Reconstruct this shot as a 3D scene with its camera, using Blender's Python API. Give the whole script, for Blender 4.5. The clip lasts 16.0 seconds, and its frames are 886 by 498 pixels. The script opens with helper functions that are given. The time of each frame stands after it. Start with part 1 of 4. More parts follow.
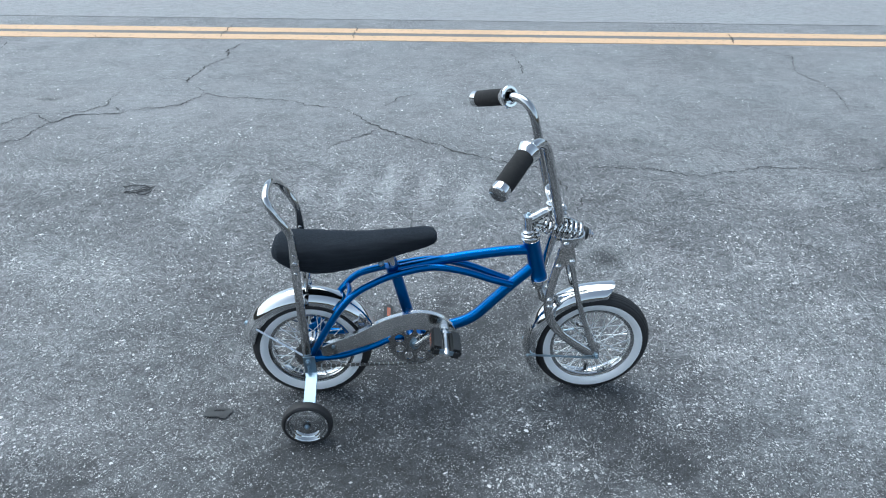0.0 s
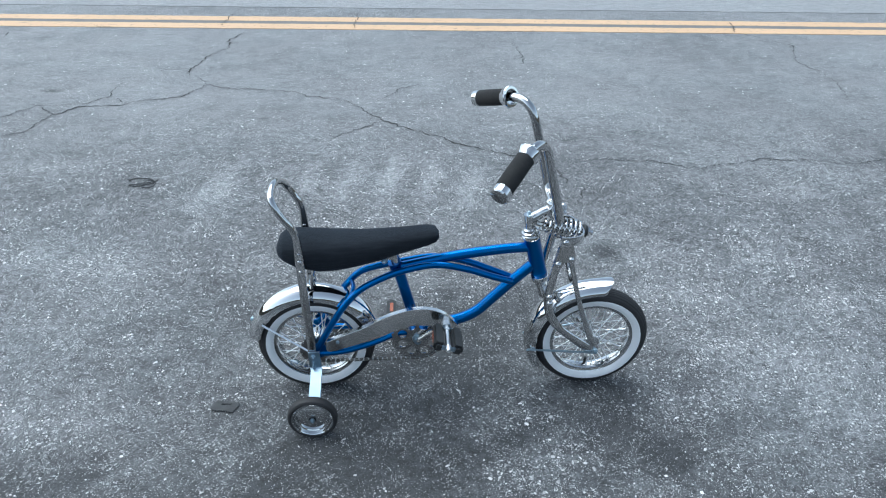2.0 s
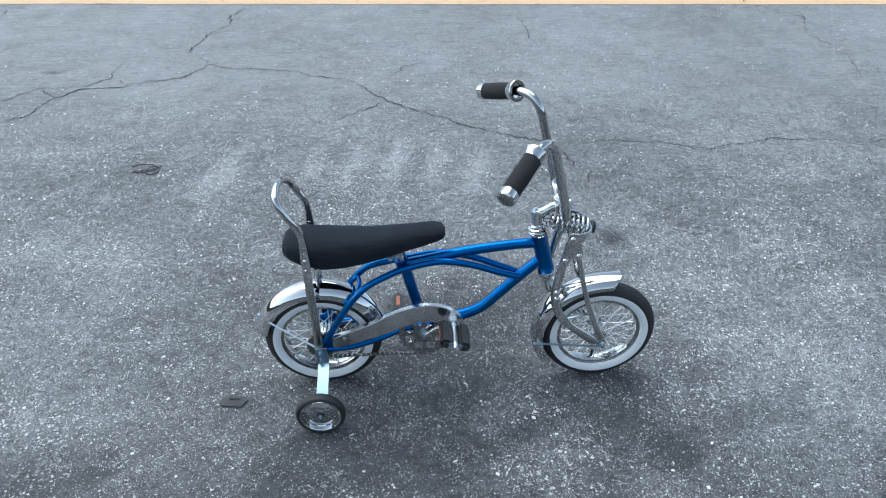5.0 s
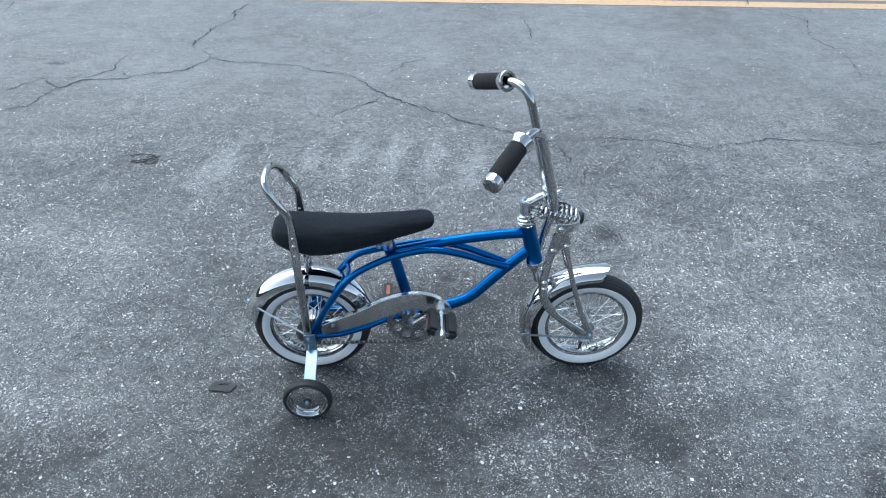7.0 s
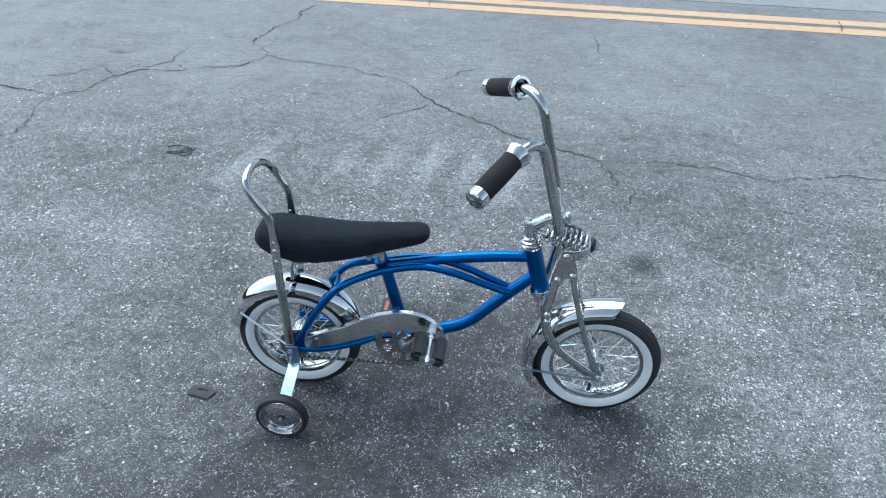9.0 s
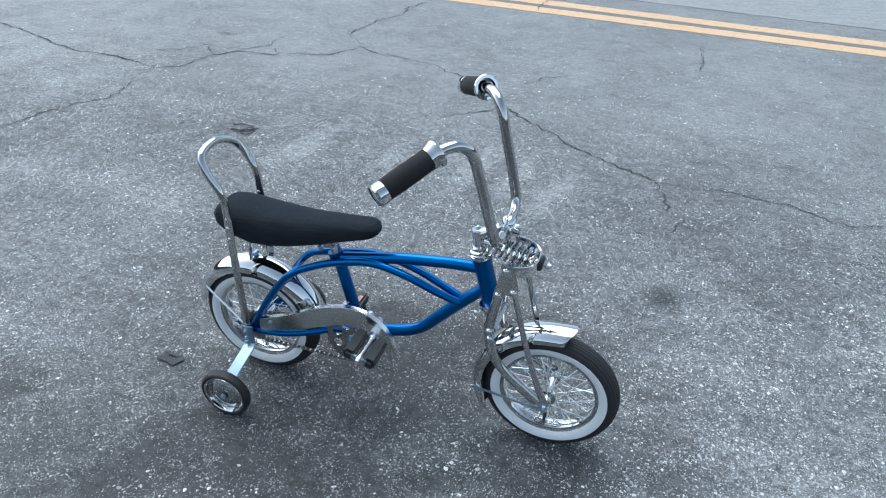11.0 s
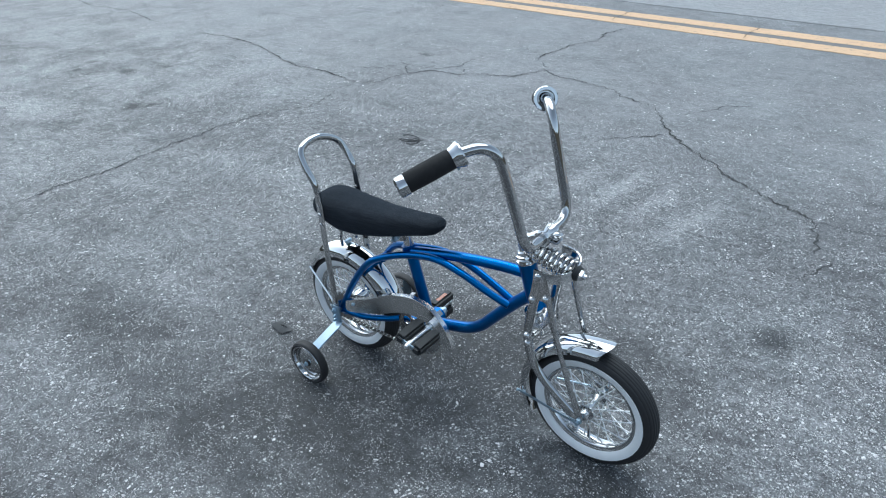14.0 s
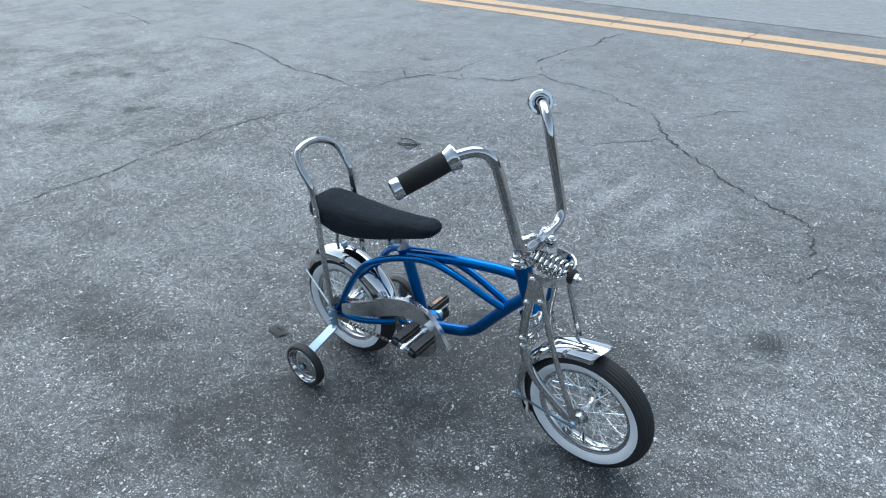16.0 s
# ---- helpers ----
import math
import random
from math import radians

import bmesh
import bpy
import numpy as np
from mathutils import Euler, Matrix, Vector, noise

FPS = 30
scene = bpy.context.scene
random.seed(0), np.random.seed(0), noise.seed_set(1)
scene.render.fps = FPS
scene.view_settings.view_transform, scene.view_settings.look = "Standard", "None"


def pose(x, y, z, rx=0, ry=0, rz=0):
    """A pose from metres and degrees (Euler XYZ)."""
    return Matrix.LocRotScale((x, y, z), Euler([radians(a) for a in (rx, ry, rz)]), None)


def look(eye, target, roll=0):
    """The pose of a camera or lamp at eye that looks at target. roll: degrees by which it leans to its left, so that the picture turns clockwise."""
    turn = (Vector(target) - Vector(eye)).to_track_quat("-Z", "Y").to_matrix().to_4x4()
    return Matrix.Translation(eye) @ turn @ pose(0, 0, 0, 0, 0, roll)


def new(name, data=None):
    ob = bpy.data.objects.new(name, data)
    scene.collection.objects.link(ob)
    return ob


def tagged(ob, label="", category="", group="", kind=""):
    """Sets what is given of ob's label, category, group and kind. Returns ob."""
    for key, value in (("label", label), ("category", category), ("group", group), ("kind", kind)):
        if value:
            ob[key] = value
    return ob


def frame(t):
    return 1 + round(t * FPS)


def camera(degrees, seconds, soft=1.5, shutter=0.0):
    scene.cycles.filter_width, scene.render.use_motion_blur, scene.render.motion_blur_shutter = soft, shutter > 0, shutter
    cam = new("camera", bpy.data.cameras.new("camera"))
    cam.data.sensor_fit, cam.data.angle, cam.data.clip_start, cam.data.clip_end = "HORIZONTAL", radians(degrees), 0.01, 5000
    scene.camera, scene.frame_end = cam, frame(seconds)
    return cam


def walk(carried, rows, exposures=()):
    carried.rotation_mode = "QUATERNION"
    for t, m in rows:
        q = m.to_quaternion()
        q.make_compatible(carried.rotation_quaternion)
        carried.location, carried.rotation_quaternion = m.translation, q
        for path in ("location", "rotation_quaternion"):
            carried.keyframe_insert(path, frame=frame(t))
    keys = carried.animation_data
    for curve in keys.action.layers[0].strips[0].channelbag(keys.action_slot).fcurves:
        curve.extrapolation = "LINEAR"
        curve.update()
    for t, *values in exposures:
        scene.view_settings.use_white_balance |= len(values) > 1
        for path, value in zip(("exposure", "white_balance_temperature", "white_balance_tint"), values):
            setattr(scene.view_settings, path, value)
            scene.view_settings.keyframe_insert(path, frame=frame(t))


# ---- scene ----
import itertools

cam = camera(62.5, 16.0, soft=1.1)
PATH = [
    (0, (0.261, -1.556, 1.385), (0.359, 0.154, 0.353), 0.7),
    (0.5, (0.258, -1.561, 1.399), (0.364, 0.148, 0.365), 1.0),
    (1, (0.257, -1.567, 1.413), (0.367, 0.138, 0.373), 1.3),
    (1.5, (0.256, -1.566, 1.425), (0.356, 0.131, 0.373), 1.0),
    (2, (0.257, -1.566, 1.432), (0.352, 0.121, 0.363), 0.6),
    (2.5, (0.259, -1.561, 1.447), (0.35, 0.107, 0.347), -0.0),
    (3, (0.258, -1.54, 1.468), (0.343, 0.107, 0.337), -0.3),
    (3.5, (0.258, -1.523, 1.48), (0.339, 0.116, 0.336), -0.1),
    (4, (0.253, -1.513, 1.485), (0.333, 0.128, 0.345), -0.0),
    (6.5, (0.279, -1.525, 1.489), (0.354, 0.106, 0.334), -0.3),
    (7, (0.299, -1.543, 1.464), (0.362, 0.099, 0.325), 0.6),
    (7.5, (0.353, -1.55, 1.448), (0.353, 0.111, 0.334), 0.6),
    (8, (0.405, -1.541, 1.435), (0.335, 0.128, 0.336), -0.5),
    (8.5, (0.439, -1.482, 1.412), (0.324, 0.185, 0.314), -0.4),
    (9, (0.491, -1.397, 1.381), (0.343, 0.26, 0.271), 1.3),
    (11.5, (0.98, -1.233, 1.34), (0.329, 0.303, 0.237), 0.4),
    (12, (1.067, -1.206, 1.34), (0.285, 0.25, 0.213), -0.7),
    (12.5, (1.237, -1.167, 1.319), (0.319, 0.22, 0.208), -1.3),
    (13, (1.31, -1.148, 1.325), (0.296, 0.193, 0.241), -2.6),
    (13.5, (1.295, -1.155, 1.326), (0.223, 0.171, 0.281), -3.3),
    (14, (1.289, -1.16, 1.327), (0.198, 0.164, 0.299), -3.6),
    (14.5, (1.289, -1.161, 1.325), (0.191, 0.161, 0.302), -3.9),
    (15, (1.292, -1.16, 1.325), (0.191, 0.163, 0.306), -3.9),
    (15.5, (1.296, -1.159, 1.326), (0.199, 0.168, 0.309), -3.6),
    (16, (1.298, -1.159, 1.325), (0.206, 0.172, 0.308), -3.4),
]
walk(cam, [(t, look(eye, target, roll)) for t, eye, target, roll in PATH], [(0.0, 1.07, 5740, 0), (9.0, 1.08, 5740, 0), (12.5, 1.00, 5740, 0), (14.0, 0.92, 5740, 0), (16.0, 0.92, 5740, 0)])

# ---- light ----
world = bpy.data.worlds.new("world")
scene.world = world
world.use_nodes = True
wn = world.node_tree.nodes
sky = wn.new("ShaderNodeTexSky")
sky.sky_type = "NISHITA"
sky.sun_disc = False
sky.sun_elevation = radians(40)
sky.sun_rotation = radians(-80)
sky.altitude = 0
sky.air_density = 1.0
sky.dust_density = 2.0
sky.ozone_density = 1.0
wn["Background"].inputs["Strength"].default_value = 0.115
haze = wn.new("ShaderNodeHueSaturation")
haze.inputs["Saturation"].default_value = 0.55
world.node_tree.links.new(sky.outputs[0], haze.inputs["Color"])
world.node_tree.links.new(haze.outputs[0], wn["Background"].inputs["Color"])
sun_data = bpy.data.lights.new("sun", "SUN")
sun_data.energy = 1.3
sun_data.angle = radians(60)
sun_data.color = (1.0, 0.98, 0.95)
sun = new("sun", sun_data)
sun.matrix_world = look((-1.5, 3.2, 9), (0, 0, 0))


# ---- materials ----
def material(name):
    m = bpy.data.materials.new(name)
    m.use_nodes = True
    nt = m.node_tree
    return m, nt, nt.nodes["Principled BSDF"]


def node(nt, kind, **values):
    n = nt.nodes.new("ShaderNode" + kind)
    for key, value in values.items():
        n.inputs[key].default_value = value
    return n


def noise_node(nt, scale, detail=4.0, rough=0.6, coords=None):
    n = node(nt, "TexNoise", Scale=scale, Detail=detail, Roughness=rough)
    if coords:
        nt.links.new(coords, n.inputs["Vector"])
    return n.outputs["Fac"]


def ramp(nt, fac, stops):
    r = nt.nodes.new("ShaderNodeValToRGB")
    while len(r.color_ramp.elements) < len(stops):
        r.color_ramp.elements.new(0.5)
    for e, (at, c) in zip(r.color_ramp.elements, stops):
        e.position = at
        e.color = (*c, 1) if isinstance(c, tuple) else (c, c, c, 1)
    nt.links.new(fac, r.inputs["Fac"])
    return r.outputs["Color"]


def mixed(nt, fac, a, b, blend="MIX"):
    m = nt.nodes.new("ShaderNodeMix")
    m.data_type, m.blend_type = "RGBA", blend
    for socket, value in ((m.inputs["Factor"], fac), (m.inputs["A"], a), (m.inputs["B"], b)):
        if isinstance(value, bpy.types.NodeSocket):
            nt.links.new(value, socket)
        else:
            socket.default_value = value if isinstance(value, (int, float)) else (*value, 1)
    return m.outputs["Result"]


def calc(nt, op, a, b=0.5):
    m = nt.nodes.new("ShaderNodeMath")
    m.operation = op
    for socket, value in ((m.inputs[0], a), (m.inputs[1], b)):
        if isinstance(value, bpy.types.NodeSocket):
            nt.links.new(value, socket)
        else:
            socket.default_value = value
    return m.outputs[0]


def bump(nt, shader, height, strength, distance):
    b = node(nt, "Bump", Strength=strength, Distance=distance)
    nt.links.new(height, b.inputs["Height"])
    nt.links.new(b.outputs["Normal"], shader.inputs["Normal"])


def simple(name, colour, rough, metal=0.0, spread=0.25, scale=60.0, relief=0.0, coat=0.0):
    """A plain surface with a slight mottling in colour and gloss."""
    m, nt, sh = material(name)
    co = nt.nodes.new("ShaderNodeTexCoord").outputs["Object"]
    fine, broad = noise_node(nt, scale, 5.0, 0.6, co), noise_node(nt, scale / 7, 3.0, 0.5, co)
    both = calc(nt, "ADD", calc(nt, "MULTIPLY", fine, 0.5), calc(nt, "MULTIPLY", broad, 0.5))
    low, high = tuple(c * (1 - spread) for c in colour), tuple(min(1.0, c * (1 + spread)) for c in colour)
    nt.links.new(ramp(nt, both, ((0.3, low), (0.7, high))), sh.inputs["Base Color"])
    nt.links.new(ramp(nt, both, ((0.3, rough * 0.85), (0.7, rough * 1.2))), sh.inputs["Roughness"])
    sh.inputs["Metallic"].default_value = metal
    sh.inputs["Coat Weight"].default_value = coat
    sh.inputs["Coat Roughness"].default_value = 0.06
    if relief:
        bump(nt, sh, fine, 0.5, relief)
    return m


CHROME = simple("chrome", (0.62, 0.625, 0.63), 0.035, 1.0, 0.04, 25.0)
# chrome again, its colour lowered in place of the dark surroundings it would reflect
DARK_CHROME = simple("dark_chrome", (0.50, 0.503, 0.507), 0.06, 1.0, 0.05, 30.0)
SATIN = simple("satin_steel", (0.46, 0.455, 0.45), 0.16, 1.0, 0.06, 40.0)
ZINC = simple("zinc_plate", (0.36, 0.46, 0.55), 0.30, 1.0, 0.08, 90.0)
GUARD = simple("brushed_chrome", (0.74, 0.74, 0.735), 0.20, 1.0, 0.06, 60.0)
SPOKE = simple("spoke_steel", (0.86, 0.87, 0.88), 0.30, 1.0, 0.05, 60.0)
RUBBER = simple("tyre_rubber", (0.018, 0.018, 0.020), 0.62, 0.0, 0.25, 120.0, 0.0004)
WHITE_RUBBER = simple("whitewall_rubber", (0.82, 0.83, 0.84), 0.4, 0.0, 0.04, 50.0)
BLACK_PLASTIC = simple("black_plastic", (0.014, 0.016, 0.018), 0.5, 0.0, 0.2, 90.0, 0.0003)
FOAM = simple("grip_foam", (0.012, 0.012, 0.013), 0.9, 0.0, 0.3, 700.0, 0.0010)
AMBER = simple("amber_reflector", (0.30, 0.085, 0.04), 0.25, 0.0, 0.15, 200.0, 0.0, 0.6)
CHAIN_STEEL = simple("chain_steel", (0.30, 0.29, 0.28), 0.4, 1.0, 0.2, 200.0)
DEBRIS = simple("dark_debris", (0.04, 0.041, 0.044), 0.8, 0.0, 0.3, 300.0, 0.0005)
DEBRIS_GREY = simple("grey_debris", (0.135, 0.138, 0.142), 0.85, 0.0, 0.25, 200.0, 0.0005)


def candy_blue():
    m, nt, sh = material("candy_blue_paint")
    co = nt.nodes.new("ShaderNodeTexCoord").outputs["Object"]
    flake = noise_node(nt, 900.0, 2.0, 0.5, co)
    broad = noise_node(nt, 12.0, 3.0, 0.5, co)
    base = mixed(nt, broad, (0.0006, 0.076, 0.270), (0.001, 0.100, 0.345))
    nt.links.new(mixed(nt, calc(nt, "MULTIPLY", flake, 0.35), base, (0.004, 0.20, 0.62)), sh.inputs["Base Color"])
    sh.inputs["Metallic"].default_value = 1.0
    sh.inputs["Roughness"].default_value = 0.33
    sh.inputs["Coat Weight"].default_value = 0.30
    sh.inputs["Coat Roughness"].default_value = 0.05
    return m


BLUE = candy_blue()


def velvet():
    m, nt, sh = material("black_velvet")
    co = nt.nodes.new("ShaderNodeTexCoord").outputs["Object"]
    nap, broad = noise_node(nt, 900.0, 3.0, 0.6, co), noise_node(nt, 22.0, 4.0, 0.6, co)
    fold = node(nt, "Mapping", Scale=(10.0, 14.0, 75.0))
    nt.links.new(co, fold.inputs["Vector"])
    folds = noise_node(nt, 1.0, 3.0, 0.55, fold.outputs[0])
    broad = calc(nt, "ADD", calc(nt, "MULTIPLY", broad, 0.4), calc(nt, "MULTIPLY", folds, 0.6))
    nt.links.new(ramp(nt, broad, ((0.35, (0.0145, 0.0172, 0.0218)), (0.7, (0.0220, 0.0258, 0.0315)))), sh.inputs["Base Color"])
    sh.inputs["Roughness"].default_value = 0.95
    sh.inputs["Specular IOR Level"].default_value = 0.06
    sh.inputs["Sheen Weight"].default_value = 0.07
    sh.inputs["Sheen Roughness"].default_value = 0.5
    sh.inputs["Sheen Tint"].default_value = (0.6, 0.75, 1.0, 1.0)
    bump(nt, sh, calc(nt, "ADD", calc(nt, "MULTIPLY", nap, 0.2), calc(nt, "MULTIPLY", folds, 1.2)), 0.8, 0.007)
    return m


VELVET = velvet()


# broad wear and painted shade on the road: x, y, half length across and along, turn in degrees
SCUFFS = [
    (-0.53, 1.24, 0.07, 0.34, -12), (-0.17, 1.25, 0.06, 0.24, -10), (0.0, 1.24, 0.055, 0.24, -10),
    (0.19, 1.27, 0.065, 0.28, -10), (0.36, 1.26, 0.06, 0.26, -12), (0.53, 1.20, 0.06, 0.28, -12),
]
PALE = [
    (1.85, 1.11, 0.24, 0.13, -10), (1.58, 0.74, 0.22, 0.12, 0), (1.57, 0.55, 0.24, 0.13, 10), (1.21, 0.60, 0.22, 0.14, 0),
    (1.15, 0.36, 0.30, 0.16, 15), (1.25, 0.10, 0.28, 0.12, 20), (1.68, 0.34, 0.22, 0.12, 10), (1.45, 0.02, 0.30, 0.14, 10),
    (0.57, -0.33, 0.26, 0.10, 5), (0.47, -0.17, 0.16, 0.08, 0), (1.07, -0.12, 0.30, 0.10, 10), (-0.73, -0.09, 0.32, 0.15, -10),
    (-1.00, 0.64, 0.40, 0.10, 0), (-1.30, 1.42, 0.34, 0.10, 5), (-0.50, 0.19, 0.22, 0.08, 0), (-0.70, -0.56, 0.34, 0.16, 0),
    (-1.45, -0.20, 0.30, 0.10, 0), (0.08, -0.44, 0.24, 0.08, 0), (-1.15, -0.10, 0.26, 0.08, 5), (-1.51, 0.61, 0.20, 0.08, 0),
    (-1.62, 0.27, 0.22, 0.08, 0), (-2.36, 1.06, 0.42, 0.15, 25), (-3.18, 0.50, 0.55, 0.20, 10), (-4.95, 1.42, 1.1, 0.28, 0),
]
OIL = [
    (0.908, -0.314, 0.08, 0.08, 0), (0.985, 0.66, 0.085, 0.085, 0), (-3.19, 1.20, 0.085, 0.08, 60), (-3.56, 1.05, 0.04, 0.06, 0), (-3.63, 1.21, 0.08, 0.05, 60),
    (-3.05, 1.40, 0.05, 0.05, 30), (-2.55, 0.84, 0.075, 0.085, 60), (-2.47, 0.91, 0.06, 0.04, 60), (-2.37, 0.68, 0.03, 0.03, 0), (-1.68, 2.40, 0.10, 0.03, 0),
]
MARKS = [
    (-0.98, 2.29, 0.08, 0.03, 0), (-0.46, 1.96, 0.05, 0.03, 0), (1.38, 2.34, 0.06, 0.03, 0), (1.05, 1.66, 0.10, 0.05, 0), (1.35, 1.73, 0.13, 0.05, 0),
    (1.74, 2.56, 0.07, 0.03, 0), (2.19, 1.84, 0.08, 0.03, 0), (3.17, 2.72, 0.10, 0.04, 0), (2.80, 2.18, 0.12, 0.03, 0),
    (0.59, 2.28, 0.06, 0.03, 0), (0.94, 1.85, 0.07, 0.04, 0), (0.13, 1.39, 0.05, 0.05, 0), (1.12, 1.36, 0.04, 0.02, 0),
]
# soft shade under and round the bicycle, plus darker near corners, painted as colour
SHADE_PATCHES = [(0.10, -0.14, 0.6, 0.3, 0), (0.15, -0.35, 0.5, 0.25, 0), (0.45, -0.4, 1.3, 0.4, 0), (0.85, -0.12, 0.6, 0.3, 0), (0.4, 0.3, 0.7, 0.25, 0), (-0.42, 0.25, 0.4, 0.4, 0), (-0.15, -0.5, 0.5, 0.2, 0), (0.30, 0.10, 0.5, 0.3, 0), (1.45, -0.55, 0.7, 0.35, 0), (-0.75, -0.40, 0.5, 0.25, 0)]


def spots(nt, coords, rows):
    """The sum of soft round marks at the given places."""
    total = 0.0
    for x, y, rx, ry, turn in rows:
        m = node(nt, "Mapping", Location=(x, y, 0), Rotation=(0, 0, radians(turn)), Scale=(rx, ry, 1))
        m.vector_type = "TEXTURE"
        nt.links.new(coords, m.inputs["Vector"])
        g = nt.nodes.new("ShaderNodeTexGradient")
        g.gradient_type = "SPHERICAL"
        nt.links.new(m.outputs[0], g.inputs["Vector"])
        total = calc(nt, "ADD", total, g.outputs["Fac"])
    return total


def warped(nt, coords, scale, amount):
    n = node(nt, "TexNoise", Scale=scale, Detail=3.0)
    nt.links.new(coords, n.inputs["Vector"])
    off = nt.nodes.new("ShaderNodeVectorMath")
    off.operation = "MULTIPLY_ADD"
    off.inputs[1].default_value = (amount, amount, 0.0)
    nt.links.new(n.outputs["Color"], off.inputs[0])
    shift = nt.nodes.new("ShaderNodeVectorMath")
    shift.operation = "ADD"
    shift.inputs[1].default_value = (-amount / 2, -amount / 2, 0.0)
    nt.links.new(coords, shift.inputs[0])
    nt.links.new(shift.outputs[0], off.inputs[2])
    return off.outputs[0]


def asphalt(name, dark, light, chips=1.0, marks=True):
    """Worn asphalt: dark binder, pale broken stone of several sizes, broad stains and scuffed bands, painted shade and
    far paling.
    """
    m, nt, sh = material(name)
    co = nt.nodes.new("ShaderNodeTexCoord").outputs["Object"]
    broad, mid = noise_node(nt, 1.1, 5.0, 0.62, co), noise_node(nt, 6.0, 6.0, 0.7, co)
    fine = noise_node(nt, 210.0, 4.0, 0.75, co)
    wear_shade = calc(nt, "ADD", calc(nt, "ADD", calc(nt, "MULTIPLY", broad, 0.45), calc(nt, "MULTIPLY", mid, 0.34)), 0.11)
    near = 1.0 if marks else 0.3
    if marks:
        ragged = warped(nt, co, 9.0, 0.20)
        good = calc(nt, "ADD", calc(nt, "MULTIPLY", spots(nt, ragged, SCUFFS), 0.22), calc(nt, "MULTIPLY", spots(nt, ragged, PALE), 0.08))
        small = warped(nt, co, 14.0, 0.05)
        dirt = calc(nt, "ADD", calc(nt, "MULTIPLY", spots(nt, small, OIL), 0.26), calc(nt, "MULTIPLY", spots(nt, small, MARKS), 0.11))
        # stains, then the bicycle's soft shade darkened into the asphalt colour
        bad = calc(nt, "ADD", dirt, calc(nt, "MULTIPLY", spots(nt, ragged, SHADE_PATCHES), 0.125))
        wear_shade = calc(nt, "SUBTRACT", calc(nt, "ADD", wear_shade, good), bad)
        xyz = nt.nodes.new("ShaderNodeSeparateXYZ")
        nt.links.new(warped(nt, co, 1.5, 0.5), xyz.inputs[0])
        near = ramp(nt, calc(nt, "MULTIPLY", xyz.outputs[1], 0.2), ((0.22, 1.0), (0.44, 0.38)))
        # far road paled in its colour, standing in for haze and grazing sheen
        wear_shade = calc(nt, "ADD", wear_shade, calc(nt, "MULTIPLY", calc(nt, "SUBTRACT", 1.0, near), 0.23))
        dusty = ramp(nt, calc(nt, "MULTIPLY", xyz.outputs[0], -0.2), ((0.34, 0.0), (0.56, 1.0)))
        dust = ramp(nt, noise_node(nt, 3.4, 4.0, 0.6, co), ((0.44, 0.0), (0.62, 1.0)))
        wear_shade = calc(nt, "ADD", wear_shade, calc(nt, "MULTIPLY", calc(nt, "MULTIPLY", dusty, dust), 0.20))
        # road darkened towards and behind the camera so the chrome reflects dimmer surroundings
        front_dark = ramp(nt, calc(nt, "MULTIPLY", xyz.outputs[1], -0.5), ((0.25, 0.0), (0.90, 1.0)))
        wear_shade = calc(nt, "SUBTRACT", wear_shade, calc(nt, "MULTIPLY", front_dark, 0.20))
    # real wear together with the painted shade and distance paling
    worn = ramp(nt, wear_shade, ((0.34, 0.0), (0.72, 1.0)))
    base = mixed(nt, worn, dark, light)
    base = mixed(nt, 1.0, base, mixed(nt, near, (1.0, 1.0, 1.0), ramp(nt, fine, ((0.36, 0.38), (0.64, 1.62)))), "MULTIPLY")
    # long faint tyre-drawn mottles, and a slight drift between warm and cool grey
    drawn = node(nt, "Mapping", Scale=(9.0, 30.0, 1.0), Rotation=(0, 0, radians(3)))
    nt.links.new(co, drawn.inputs["Vector"])
    dashes = ramp(nt, noise_node(nt, 1.0, 3.0, 0.6, drawn.outputs[0]), ((0.38, 0.86), (0.52, 1.0), (0.66, 1.05)))
    base = mixed(nt, 1.0, base, dashes, "MULTIPLY")
    base = mixed(nt, 1.0, base, ramp(nt, noise_node(nt, 2.3, 4.0, 0.6, co), ((0.40, (1.012, 0.995, 1.014)), (0.62, (0.990, 0.998, 1.016)))), "MULTIPLY")
    grit = noise_node(nt, 34.0, 6.0, 0.85, co)
    cluster = calc(nt, "SUBTRACT", noise_node(nt, 11.0, 4.0, 0.65, co), 0.5)
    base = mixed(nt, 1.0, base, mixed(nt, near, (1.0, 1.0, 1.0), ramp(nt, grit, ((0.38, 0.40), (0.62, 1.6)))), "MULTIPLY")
    height = fine
    cells = warped(nt, co, 200.0, 0.008)
    for scale, low, tone in ((100.0, 0.86, 0.56), (180.0, 0.77, 0.57), (320.0, 0.66, 0.55)):
        v = node(nt, "TexVoronoi", Scale=scale, Randomness=1.0)
        v.voronoi_dimensions = "2D"
        nt.links.new(cells, v.inputs["Vector"])
        pick = nt.nodes.new("ShaderNodeSeparateColor")
        nt.links.new(v.outputs["Color"], pick.inputs["Color"])
        chance = calc(nt, "ADD", pick.outputs[0], calc(nt, "ADD", calc(nt, "MULTIPLY", cluster, 0.9), calc(nt, "MULTIPLY", calc(nt, "SUBTRACT", wear_shade, 0.5), 0.9)))
        chosen = ramp(nt, chance, ((low, 0.0), (low + 0.03, 1.0)))
        size = calc(nt, "ADD", calc(nt, "MULTIPLY", pick.outputs[2], 0.25), 0.16)
        inside = ramp(nt, calc(nt, "SUBTRACT", size, v.outputs["Distance"]), ((0.0, 0.0), (0.06, 1.0)))
